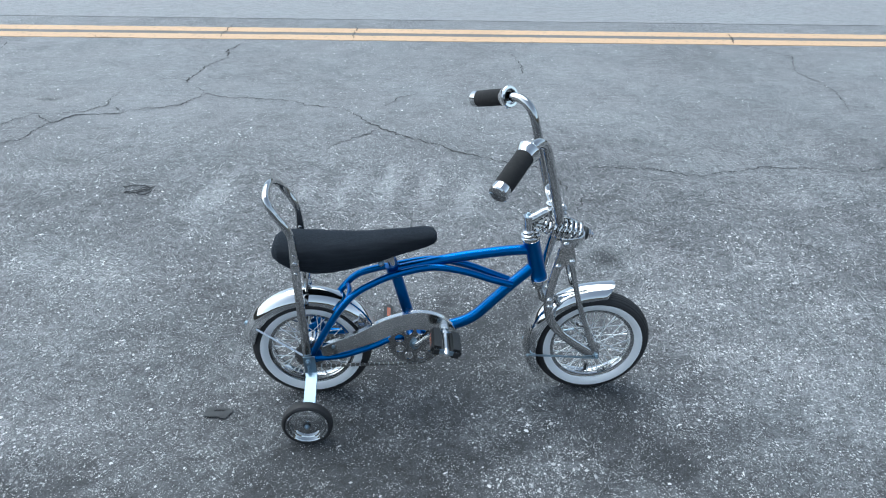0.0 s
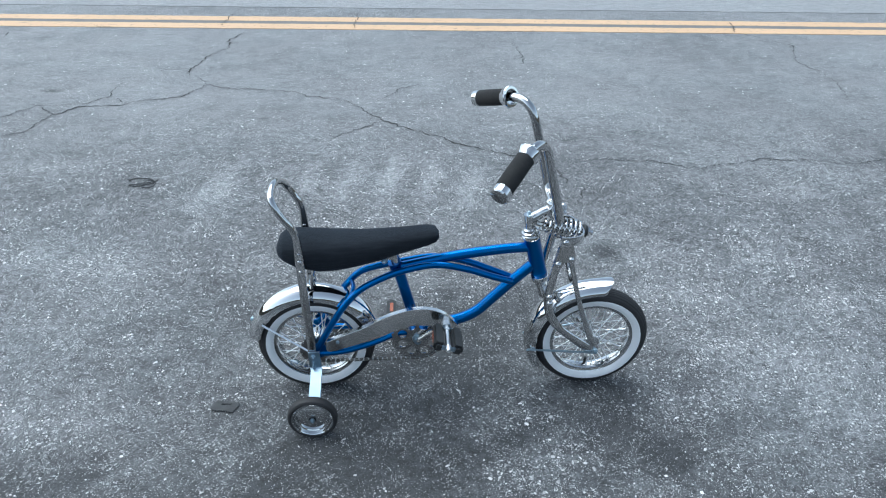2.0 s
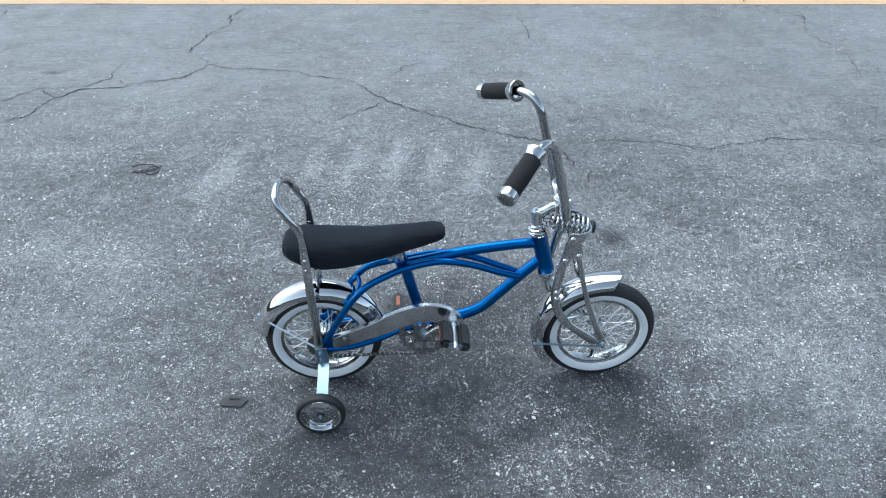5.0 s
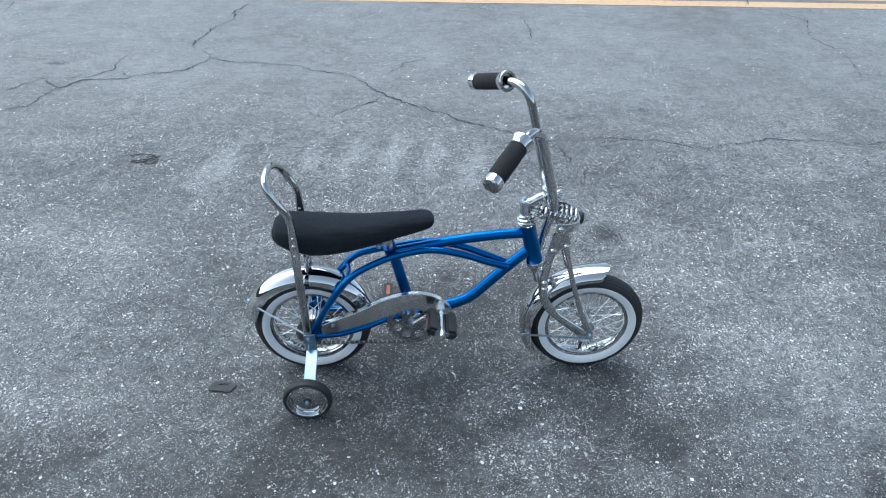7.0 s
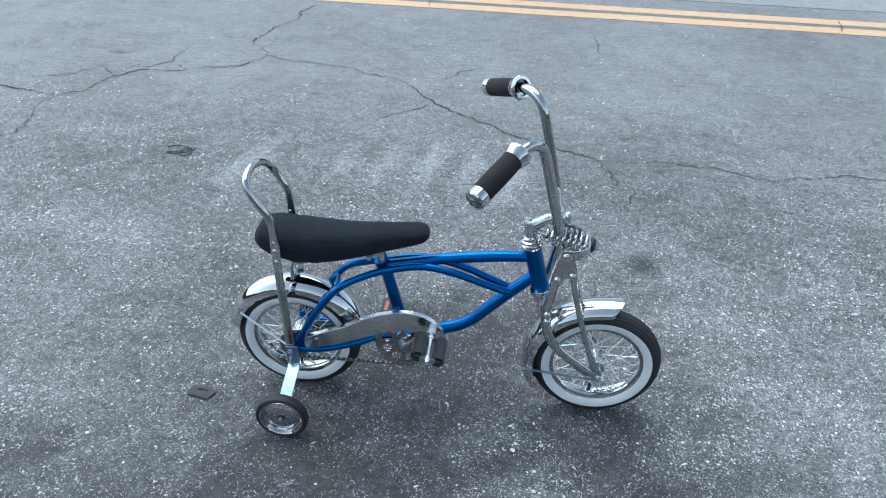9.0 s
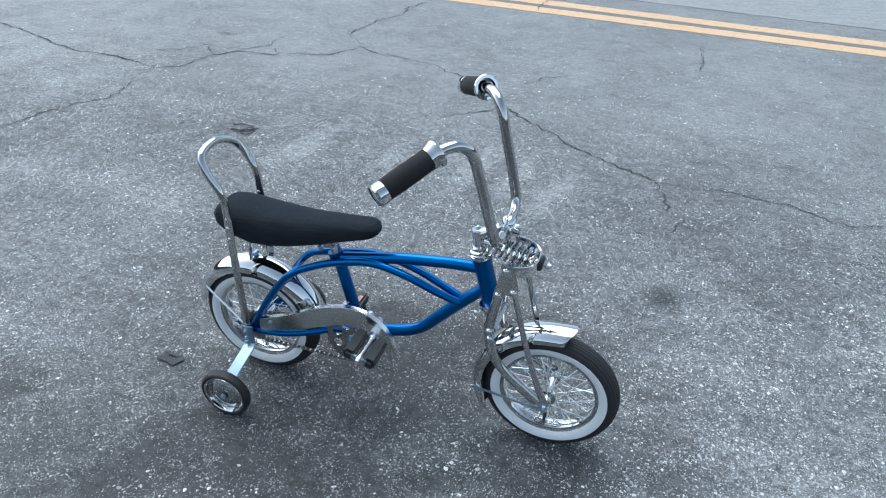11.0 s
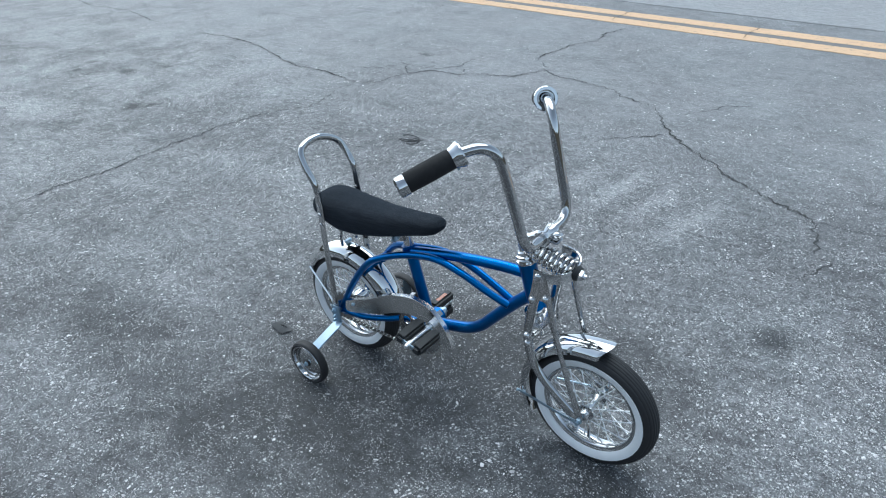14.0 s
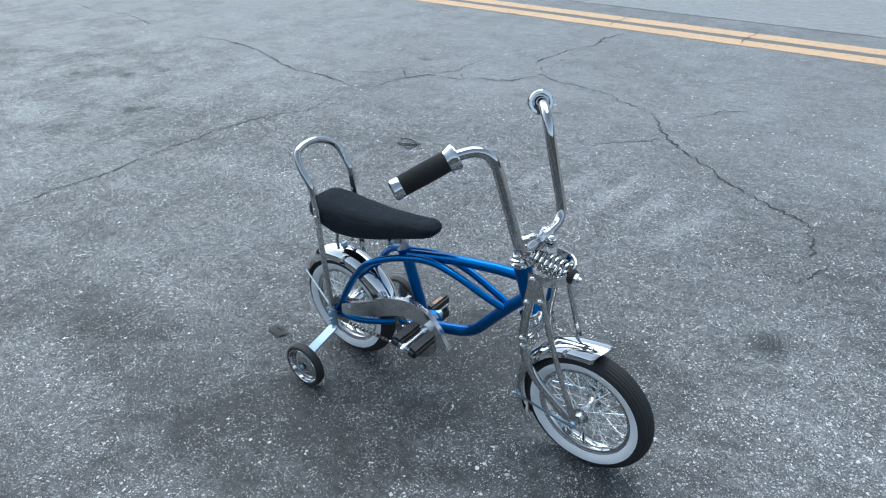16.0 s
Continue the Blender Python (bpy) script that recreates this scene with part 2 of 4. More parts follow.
        stone = calc(nt, "MULTIPLY", calc(nt, "MULTIPLY", chosen, inside), calc(nt, "MULTIPLY", near, chips))
        shade = mixed(nt, pick.outputs[1], (tone * 0.45, tone * 0.46, tone * 0.48), (tone * 1.25, tone * 1.25, tone * 1.25))
        base = mixed(nt, stone, base, shade)
        height = calc(nt, "ADD", height, calc(nt, "MULTIPLY", stone, 0.8))
    nt.links.new(base, sh.inputs["Base Color"])
    nt.links.new(ramp(nt, height, ((0.3, 0.8), (1.0, 0.45))), sh.inputs["Roughness"])
    bump(nt, sh, height, 0.8, 0.003)
    return m


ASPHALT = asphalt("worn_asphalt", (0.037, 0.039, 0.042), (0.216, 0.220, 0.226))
FAR_ASPHALT = asphalt("pale_asphalt", (0.24, 0.243, 0.247), (0.285, 0.288, 0.292), 0.3, False)


def road_paint():
    m, nt, sh = material("yellow_road_paint")
    co = nt.nodes.new("ShaderNodeTexCoord").outputs["Object"]
    worn = noise_node(nt, 30.0, 6.0, 0.75, co)
    broad = noise_node(nt, 2.0, 3.0, 0.5, co)
    paint = mixed(nt, broad, (0.54, 0.35, 0.205), (0.64, 0.43, 0.265))
    nt.links.new(mixed(nt, ramp(nt, worn, ((0.54, 0.0), (0.72, 0.75))), paint, (0.12, 0.11, 0.10)), sh.inputs["Base Color"])
    sh.inputs["Roughness"].default_value = 0.7
    bump(nt, sh, worn, 0.4, 0.002)
    return m


PAINT = road_paint()
CRACK = simple("crack_dirt", (0.045, 0.046, 0.047), 0.95, 0.0, 0.4, 80.0, 0.001)
SEAM = simple("road_joint", (0.27, 0.272, 0.274), 0.9, 0.0, 0.3, 25.0, 0.001)
TAR = simple("tar_seam", (0.16, 0.153, 0.150), 0.8, 0.0, 0.25, 20.0, 0.001)


# ---- mesh helpers ----
def finish(bm, sharp=35.0):
    bmesh.ops.recalc_face_normals(bm, faces=bm.faces)
    for f in bm.faces:
        f.smooth = True
    for e in bm.edges:
        if len(e.link_faces) == 2 and e.calc_face_angle() > radians(sharp):
            e.smooth = False


def mesh_of(name, bm, mat):
    finish(bm)
    me = bpy.data.meshes.new(name)
    bm.to_mesh(me)
    bm.free()
    me.materials.append(mat)
    return me


def part(name, bm, mat, parent, label=""):
    ob = new(name, bm if isinstance(bm, bpy.types.Mesh) else mesh_of(name, bm, mat))
    ob.parent = parent
    if label:
        ob["label"] = label
    return ob


def empty(name, place=(0, 0, 0)):
    ob = new(name)
    ob.empty_display_size = 0.05
    ob.location = place
    return ob


def spline(points, steps=6, closed=False):
    """Catmull-Rom through the points."""
    p = [Vector(q) for q in points]
    n, out = len(p), []
    for i in range(n if closed else n - 1):
        a, b, c, d = (p[(i + k) % n] if closed else p[min(max(i + k, 0), n - 1)] for k in (-1, 0, 1, 2))
        for s in range(steps):
            t = s / steps
            out.append(0.5 * (2 * b + (c - a) * t + (2 * a - 5 * b + 4 * c - d) * t * t + (3 * b - a - 3 * c + d) * t ** 3))
    if not closed:
        out.append(p[-1])
    return out


def sweep(path, section, closed=False, bm=None, up=None):
    """Sweeps a section along a path. section: a radius, a list of radii, or a list of (across, along up) pairs. up: keeps the second axis near it."""
    bm = bm or bmesh.new()
    path = [Vector(p) for p in path]
    n, rings, side = len(path), [], None
    for i, p in enumerate(path):
        a, b = (path[i - 1], path[(i + 1) % n]) if closed else (path[max(i - 1, 0)], path[min(i + 1, n - 1)])
        way = (b - a).normalized()
        if up is not None:
            side = way.cross(Vector(up)).normalized()
        elif side is None:
            side = way.orthogonal().normalized()
        else:
            side = (side - way * side.dot(way)).normalized()
        top = side.cross(way)
        if isinstance(section, list) and isinstance(section[0], tuple):
            shape = section
        else:
            r = section[i] if isinstance(section, list) else section
            k = 14 if r > 0.006 else 8
            shape = [(r * math.cos(2 * math.pi * j / k), r * math.sin(2 * math.pi * j / k)) for j in range(k)]
        rings.append([bm.verts.new(p + side * u + top * v) for u, v in shape])
    k = len(rings[0])
    for i in range(n if closed else n - 1):
        for j in range(k):
            bm.faces.new((rings[i][j], rings[i][(j + 1) % k], rings[(i + 1) % n][(j + 1) % k], rings[(i + 1) % n][j]))
    if not closed:
        bm.faces.new(rings[0])
        bm.faces.new(rings[-1][::-1])
    return bm


def lathe(profile, centre=(0, 0, 0), axis=(0, 1, 0), segs=48, closed=True, bm=None):
    """Turns a profile of (radius, along the axis) round the axis."""
    bm = bm or bmesh.new()
    turn = Vector((0, 0, 1)).rotation_difference(Vector(axis).normalized()).to_matrix()
    rings = []
    for r, h in profile:
        if r < 1e-6:
            rings.append([bm.verts.new(Vector(centre) + turn @ Vector((0, 0, h)))])
        else:
            rings.append([bm.verts.new(Vector(centre) + turn @ Vector((r * math.cos(a), r * math.sin(a), h))) for a in (2 * math.pi * j / segs for j in range(segs))])
    pairs = list(zip(rings, rings[1:])) + ([(rings[-1], rings[0])] if closed else [])
    for a, b in pairs:
        for j in range(segs):
            k = (j + 1) % segs
            if len(a) == 1 and len(b) == 1:
                continue
            if len(a) == 1:
                bm.faces.new((a[0], b[j], b[k]))
            elif len(b) == 1:
                bm.faces.new((a[j], b[0], a[k]))
            else:
                bm.faces.new((a[j], b[j], b[k], a[k]))
    return bm


def plate(outline, y0, y1, bevel=0.001, bm=None):
    """An outline in the x-z plane made solid between y0 and y1."""
    bm = bm or bmesh.new()
    near = [bm.verts.new((x, y0, z)) for x, z in outline]
    far = [bm.verts.new((x, y1, z)) for x, z in outline]
    made = [bm.faces.new(near), bm.faces.new(far[::-1])]
    n = len(outline)
    for i in range(n):
        made.append(bm.faces.new((near[i], far[i], far[(i + 1) % n], near[(i + 1) % n])))
    if bevel:
        edges = [e for f in made[:2] for e in f.edges]
        bmesh.ops.bevel(bm, geom=edges, offset=bevel, segments=2, affect="EDGES", clamp_overlap=True)
    return bm


def block(size, place=(0, 0, 0), turn=(0, 0, 0), bevel=0.002, bm=None):
    bm = bm or bmesh.new()
    made = bmesh.ops.create_cube(bm, size=1.0, matrix=pose(*place, *turn) @ Matrix.Diagonal((*size, 1)))
    if bevel:
        edges = list({e for v in made["verts"] for e in v.link_edges})
        bmesh.ops.bevel(bm, geom=edges, offset=bevel, segments=2, affect="EDGES")
    return bm


def bolt(a, way, radius=0.006, height=0.006, bm=None):
    """A hex nut with a domed stud on it."""
    way = Vector(way).normalized()
    bm = lathe([(0, 0), (radius, 0), (radius, height * 0.8), (radius * 0.85, height), (0, height)], a, way, 6, False, bm)
    return lathe([(radius * 0.55, height), (radius * 0.5, height * 1.6), (radius * 0.25, height * 1.8), (0, height * 1.85)], a, way, 10, False, bm)


def dome(a, way, radius=0.006, height=0.004, bm=None):
    """A round-headed bolt on a thin washer."""
    way = Vector(way).normalized()
    head = [(0, 0), (radius * 1.25, 0), (radius * 1.25, 0.001), (radius, 0.0012)]
    head += [(radius * math.cos(u), 0.0012 + height * math.sin(u)) for u in np.linspace(0.25, 1.35, 5)] + [(0, 0.0012 + height)]
    return lathe(head, a, way, 16, False, bm)


# ---- ground ----
def ground_sheet():
    bm = bmesh.new()
    def lines(fine, far):
        return sorted({round(v, 3) for v in [-far, -60, -20] + list(np.arange(-fine, fine + 0.01, 0.25)) + [20, 60, far]})
    xs, ys = lines(8.0, 1500.0), lines(8.0, 1500.0)
    grid = [[bm.verts.new((x, y, 0.0)) for x in xs] for y in ys]
    for i in range(len(ys) - 1):
        for j in range(len(xs) - 1):
            bm.faces.new((grid[i][j], grid[i][j + 1], grid[i + 1][j + 1], grid[i + 1][j]))
    return bm


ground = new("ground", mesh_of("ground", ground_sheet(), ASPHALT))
tagged(ground, "worn grey asphalt roadway with pale stone chips and stains", "road", kind="structure")

SLOPE = -0.056


def skyline():
    """A plain far ring of trees and low roofs that closes the place."""
    bm, rows, n = bmesh.new(), [], 360
    for i in range(n):
        a = 2 * math.pi * i / n
        x, y = 70 * math.cos(a), 70 * math.sin(a)
        top = 9.0 + 4.0 * noise.noise((x * 0.04, y * 0.04, 1.0)) + 2.0 * noise.noise((x * 0.2, y * 0.2, 3.0))
        rows.append((bm.verts.new((x, y, -0.2)), bm.verts.new((x * 1.01, y * 1.01, top)), bm.verts.new((x * 1.05, y * 1.05, top * 0.9)), bm.verts.new((x * 1.05, y * 1.05, -0.2))))
    for p, q in zip(rows, rows[1:] + rows[:1]):
        for k in range(4):
            bm.faces.new((p[k], q[k], q[(k + 1) % 4], p[(k + 1) % 4]))
    return bm


FAR_BAND = simple("far_trees", (0.085, 0.075, 0.06), 0.9, 0.0, 0.6, 0.6)
tagged(new("backdrop", mesh_of("backdrop", skyline(), FAR_BAND)), "distant dark band of trees and low roofs round the road", "backdrop", kind="structure")


def strip(x0, x1, y0, width, z, rough, step=0.02):
    """A thin band along the road with slightly ragged edges and closed sides."""
    bm, rows = bmesh.new(), []
    n = int((x1 - x0) / step)
    for i in range(n + 1):
        x = x0 + (x1 - x0) * i / n
        y = y0 + SLOPE * x
        a = rough * noise.noise((x * 9, y0 * 7, 0)) + rough * 0.5 * noise.noise((x * 40, y0 * 7, 3))
        b = rough * noise.noise((x * 9, y0 * 7, 9)) + rough * 0.5 * noise.noise((x * 40, y0 * 7, 5))
        near, far = y - width / 2 + a, y + width / 2 + b
        rows.append([bm.verts.new(co) for co in ((x, near, -0.002), (x, near, z), (x, far, z), (x, far, -0.002))])
    for p, q in zip(rows, rows[1:]):
        for k in range(3):
            bm.faces.new((p[k], q[k], q[k + 1], p[k + 1]))
    return bm


for y0, width in ((3.622, 0.124), (3.813, 0.116)):
    line = new("road_line", mesh_of("road_line", strip(-12, 14, y0, width, 0.003, 0.006), PAINT))
    tagged(line, "yellow painted centre line worn on grey asphalt", "road marking", "double yellow line", "structure")
gap = new("road_line_gap", mesh_of("road_line_gap", strip(-12, 14, 3.7195, 0.072, 0.002, 0.003), TAR))
tagged(gap, "dark band of asphalt between two yellow lines", "road surface", kind="structure")
far_lane = new("road_far_lane", mesh_of("road_far_lane", strip(-60, 60, 4.16 + 20, 40.0, 0.002, 0.015, 0.1), FAR_ASPHALT))
tagged(far_lane, "paler smooth grey asphalt beyond a seam", "road", kind="structure")
seam = new("road_seam", mesh_of("road_seam", strip(-12, 14, 4.15, 0.012, 0.003, 0.012), SEAM))
tagged(seam, "dark joint between two asphalt surfaces", "road joint", kind="structure")


def crack(points, width, seed):
    """A jagged crack along a line of places, thinning at its ends."""
    rnd = random.Random(seed)
    path = []
    for p, q in zip(points, points[1:]):
        p, q = Vector((*p, 0)), Vector((*q, 0))
        n = max(2, int((q - p).length / 0.012))
        path += [p.lerp(q, i / n) for i in range(n)]
    path.append(Vector((*points[-1], 0)))
    bm, rows, n = bmesh.new(), [], len(path)
    for i, p in enumerate(path):
        way = (path[min(i + 1, n - 1)] - path[max(i - 1, 0)]).normalized()
        side = Vector((-way.y, way.x, 0))
        p = p + side * (0.016 * noise.noise((p.x * 8, p.y * 8, seed)) + 0.018 * noise.noise((p.x * 32, p.y * 32, seed)))
        p += side * 0.012 * noise.noise((p.x * 85, p.y * 90, seed))
        w = width * max(0.25, 0.45 + 0.8 * noise.noise((p.x * 5, p.y * 5, seed + 5)) + 0.9 * noise.noise((p.x * 28, p.y * 28, seed + 2)) + 0.5 * rnd.random()) * min(1.0, 0.3 + 6 * min(i, n - 1 - i) / n)
        rows.append((bm.verts.new(p + side * w + Vector((0, 0, 0.002))), bm.verts.new(p - side * w + Vector((0, 0, 0.002)))))
    for a, b in zip(rows, rows[1:]):
        bm.faces.new((a[0], a[1], b[1], b[0]))
    return bm


crack_seeds = itertools.count(10)


def road_crack(width, points, label="thin jagged dark crack running across worn asphalt", lift=0.0):
    bm = crack(points, width * 1.05, next(crack_seeds))
    for v in bm.verts:
        v.co.z += lift
    tagged(new("crack", mesh_of("crack", bm, CRACK)), label, "crack", "cracks in the asphalt", "structure")


road_crack(0.0048, [(-2.1, -1.3), (-1.95, -0.5), (-1.91, -0.19), (-1.88, -0.06), (-1.90, 0.05), (-1.87, 0.13), (-1.84, 0.25), (-1.85, 0.45), (-1.86, 0.64), (-1.83, 0.77), (-1.84, 0.93), (-1.79, 1.08), (-1.73, 1.23), (-1.63, 1.33), (-1.65, 1.44), (-1.71, 1.61), (-1.69, 1.76)])
road_crack(0.0046, [(-1.69, 1.76), (-1.58, 1.84), (-1.57, 1.95), (-1.54, 2.04), (-1.47, 2.13), (-1.38, 2.16), (-1.25, 2.17), (-1.20, 2.20)])
road_crack(0.0034, [(-1.24, 2.20), (-1.09, 2.25), (-0.96, 2.29), (-0.90, 2.40), (-0.85, 2.47), (-0.73, 2.41), (-0.57, 2.39), (-0.35, 2.34), (-0.25, 2.27), (-0.06, 2.20)])
road_crack(0.0046, [(-0.06, 2.20), (-0.02, 2.16), (0.05, 2.02), (0.15, 1.92), (0.23, 1.84), (0.37, 1.73), (0.50, 1.63), (0.63, 1.54), (0.78, 1.47), (0.90, 1.41), (1.00, 1.41)])
road_crack(0.0030, [(1.00, 1.41), (1.11, 1.42), (1.24, 1.41), (1.36, 1.41), (1.41, 1.38), (1.48, 1.35), (1.58, 1.33), (1.69, 1.37), (1.77, 1.37), (1.89, 1.42), (2.01, 1.39), (2.14, 1.39), (2.25, 1.34), (2.45, 1.38), (3.2, 1.30)])
road_crack(0.0026, [(-1.95, 1.96), (-1.78, 2.04), (-1.67, 2.17), (-1.49, 2.19), (-1.42, 2.20), (-1.35, 2.31), (-1.35, 2.43), (-1.34, 2.54)])
road_crack(0.0028, [(-1.65, 2.15), (-1.58, 2.09), (-1.54, 2.04)])
road_crack(0.0026, [(-1.29, 2.28), (-1.24, 2.21)])
road_crack(0.0050, [(-0.83, 3.58), (-0.90, 3.33), (-0.87, 3.16), (-0.97, 2.97), (-0.99, 2.85), (-1.02, 2.76), (-0.99, 2.63)])
road_crack(0.0022, [(-1.19, 2.73), (-1.02, 2.76)])
road_crack(0.0024, [(-0.93, 2.60), (-0.86, 2.48)])
road_crack(0.0030, [(0.08, 2.15), (0.19, 2.31), (0.23, 2.38), (0.36, 2.45)])
road_crack(0.0028, [(0.13, 1.91), (0.00, 1.79), (-0.07, 1.74), (-0.14, 1.63)])
road_crack(0.0030, [(0.97, 3.23), (1.00, 2.95), (0.97, 2.76)])
road_crack(0.0032, [(2.55, 3.54), (2.60, 3.42), (2.83, 3.13), (2.70, 2.80), (2.76, 2.62), (2.76, 2.41), (2.70, 2.18), (2.68, 2.09)])
road_crack(0.0034, [(0.91, 1.40), (0.90, 1.35), (0.94, 1.26), (0.95, 1.19)])
road_crack(0.0032, [(1.00, 1.17), (0.99, 1.10), (0.97, 1.05), (0.93, 0.98)])
road_crack(0.0050, [(-5.8, 2.29), (-5.4, 2.21), (-4.86, 2.25), (-4.32, 2.12), (-4.06, 2.10)])
road_crack(0.0060, [(-3.64, 2.12), (-3.63, 2.06), (-3.30, 2.07), (-2.96, 2.05), (-2.61, 1.93), (-2.44, 1.87), (-2.26, 1.83), (-1.99, 1.82), (-1.72, 1.77)])
road_crack(0.0034, [(-2.61, 1.93), (-2.49, 2.09)])
road_crack(0.0036, [(-2.40, 3.39), (-2.42, 3.56)])
for points in ([(-0.99, 4.04), (-1.03, 3.66)], [(-0.07, 3.98), (-0.1, 3.6)], [(2.63, 3.7), (2.57, 3.44)], [(-1.92, 3.71), (-1.85, 3.66), (-1.76, 3.65)]):
    road_crack(0.0034, points, "thin dark crack cutting across yellow road lines", 0.004)


# ---- bicycle ----
R_W = 0.158          # wheel radius
REAR, FRONT = (0.005, 0.158), (0.752, 0.157)
BB = (0.277, 0.189)  # crank axle
HEAD = ((0.570, 0.470), (0.601, 0.346))

bike = empty("bicycle")
tagged(bike, "small blue lowrider bicycle with whitewall tyres and training wheels on asphalt", "bicycle")


def wheel(name, centre, hub_half):
    w = empty(name)
    w.parent = bike
    c = (centre[0], 0.0, centre[1])
    t = 0.026
    tyre = []
    for k in range(67):
        a = -2.55 + 5.1 * k / 66
        groove = 0.0011 if min(abs(abs(a) - g) for g in (0.12, 0.36, 0.62, 0.95)) < 0.045 else 0.0
        tyre.append((R_W - t + (t - groove) * math.cos(a), (t - groove) * math.sin(a) * 1.02))
    bm = lathe(tyre, c, segs=72)
    part("tyre", bm, RUBBER, w, "black rubber tyre with a thin ribbed tread")
    for s in (-1, 1):
        band = []
        for k in range(9):
            a = 1.50 + 0.82 * k / 8
            band.append((R_W - t + (t + 0.0010) * math.cos(a), s * (t + 0.0010) * math.sin(a) * 1.02))
        a = 2.32
        band += [(R_W - t + (t - 0.003) * math.cos(a), s * (t - 0.003) * math.sin(a)), (R_W - t + (t - 0.003) * math.cos(1.50), s * (t - 0.003) * math.sin(1.50))]
        part("whitewall", lathe(band, c, segs=72), WHITE_RUBBER, w, "clean white sidewall band")
    rim = [(0.121, -0.0205), (0.1235, -0.0185), (0.1195, -0.0150), (0.1125, -0.0135), (0.1085, -0.009), (0.1075, 0.0), (0.1085, 0.009), (0.1125, 0.0135), (0.1195, 0.0150), (0.1235, 0.0185), (0.121, 0.0205), (0.1165, 0.0175), (0.1095, 0.0165), (0.1050, 0.011), (0.1035, 0.0), (0.1050, -0.011), (0.1095, -0.0165), (0.1165, -0.0175)]
    rim = [(r * 0.958, h) for r, h in rim]
    part("rim", lathe(rim, c, segs=72), CHROME, w, "chromed steel rim")
    hub = [(0, -hub_half + 0.012), (0.011, -hub_half + 0.012), (0.012, -0.034), (0.0195, -0.032), (0.020, -0.029), (0.011, -0.026), (0.0085, -0.018), (0.0085, 0.018), (0.011, 0.026), (0.020, 0.029), (0.0195, 0.032), (0.012, 0.034), (0.011, hub_half - 0.012), (0, hub_half - 0.012)]
    part("hub", lathe(hub, c, segs=28, closed=False), CHROME, w, "chromed hub")
    part("axle", lathe([(0, -hub_half - 0.014), (0.0045, -hub_half - 0.014), (0.0045, hub_half + 0.014), (0, hub_half + 0.014)], c, segs=12, closed=False), ZINC, w)
    for s in (-1, 1):
        part("axle_nut", bolt((c[0], s * hub_half, c[2]), (0, s, 0), 0.008, 0.008), ZINC, w, "zinc-plated axle nut")
    # one spoke mesh, laced round both flanges
    inner, outer = Vector((0.0195, 0, -0.030)), Vector((0.100 * math.cos(0.62), 0.100 * math.sin(0.62), -0.004))
    a3, b3 = Vector((inner.x, inner.z, inner.y)), Vector((outer.x, outer.z, outer.y))
    data = mesh_of("spoke", sweep([a3, b3], 0.0012), SPOKE)
    inner_n = b3 + (b3 - a3).normalized() * -0.012
    nip = mesh_of("nipple", sweep([inner_n, b3], 0.0019), SPOKE)
    count = 10
    for k in range(count * 4):
        flip, side = (k // 2) % 2, k % 2
        turn = 2 * math.pi / count * (k // 4 + (0.25 if side else 0) + (0.5 if flip else 0))
        m = Matrix.Translation(c) @ Matrix.Rotation(-turn, 4, "Y") @ Matrix.Diagonal((1, -1 if side else 1, -1 if flip else 1, 1))
        for nm, d in (("spoke", data), ("nipple", nip)):
            ob = new(nm, d)
            ob.parent = w
            ob.matrix_basis = m
    part("valve", sweep([(c[0] - 0.004, 0, c[2] - 0.100), (c[0] - 0.003, 0, c[2] - 0.080)], 0.0042), BLACK_PLASTIC, w, "black rubber valve stem")
    return w


rear_wheel = wheel("rear_wheel", REAR, 0.066)
front_wheel = wheel("front_wheel", FRONT, 0.062)
FORK_Y = -0.012
front_wheel.location.y = FORK_Y
rear_wheel.location.y = -0.004
tagged(rear_wheel, "rear wheel with whitewall tyre and chromed spokes")
tagged(front_wheel, "front wheel with whitewall tyre and chromed spokes")
part("coaster_hub_shell", lathe([(0.012, -0.028), (0.026, -0.026), (0.028, -0.018), (0.028, 0.018), (0.026, 0.026), (0.012, 0.028)], (REAR[0], 0, REAR[1]), segs=32), CHROME, rear_wheel, "fat chromed coaster hub shell")


def fender(name, centre, radius, a0, a1, half, dome, flare=0.0):
    """A domed mudguard over an arc, in degrees from straight ahead, with a rolled edge."""
    bm, rows, n = bmesh.new(), [], 48
    outer = [(math.sin(u) * half, math.cos(u) * dome - dome) for u in np.linspace(-1.45, 1.45, 15)]
    lip = 0.0035
    shape = [(-half - 0.0005, outer[0][1] - lip)] + outer + [(half + 0.0005, outer[-1][1] - lip)]
    inner = [(u * 0.965, v - 0.0016) for u, v in shape][::-1]
    loop = shape + inner
    for i in range(n + 1):
        f = i / n
        a = radians(a0 + (a1 - a0) * f)
        swell = 1.0 - 0.10 * max(0.0, 1 - f / 0.04) ** 2 - 0.28 * max(0.0, 1 - (1 - f) / 0.04) ** 2
        out = flare * max(0.0, 1 - f / 0.16) ** 2
        back = radians(5) * max(0.0, 1 - f / 0.06)
        rows.append([bm.verts.new((centre[0] + (radius + out + v) * math.cos(a + back * (u / half) ** 2), u * swell, centre[1] + (radius + out + v) * math.sin(a + back * (u / half) ** 2))) for u, v in loop])
    k = len(loop)
    for p, q in zip(rows, rows[1:]):
        for j in range(k):
            bm.faces.new((p[j], p[(j + 1) % k], q[(j + 1) % k], q[j]))
    bm.faces.new(rows[0])
    bm.faces.new(rows[-1][::-1])
    return part(name, bm, CHROME, bike, "polished chrome mudguard")


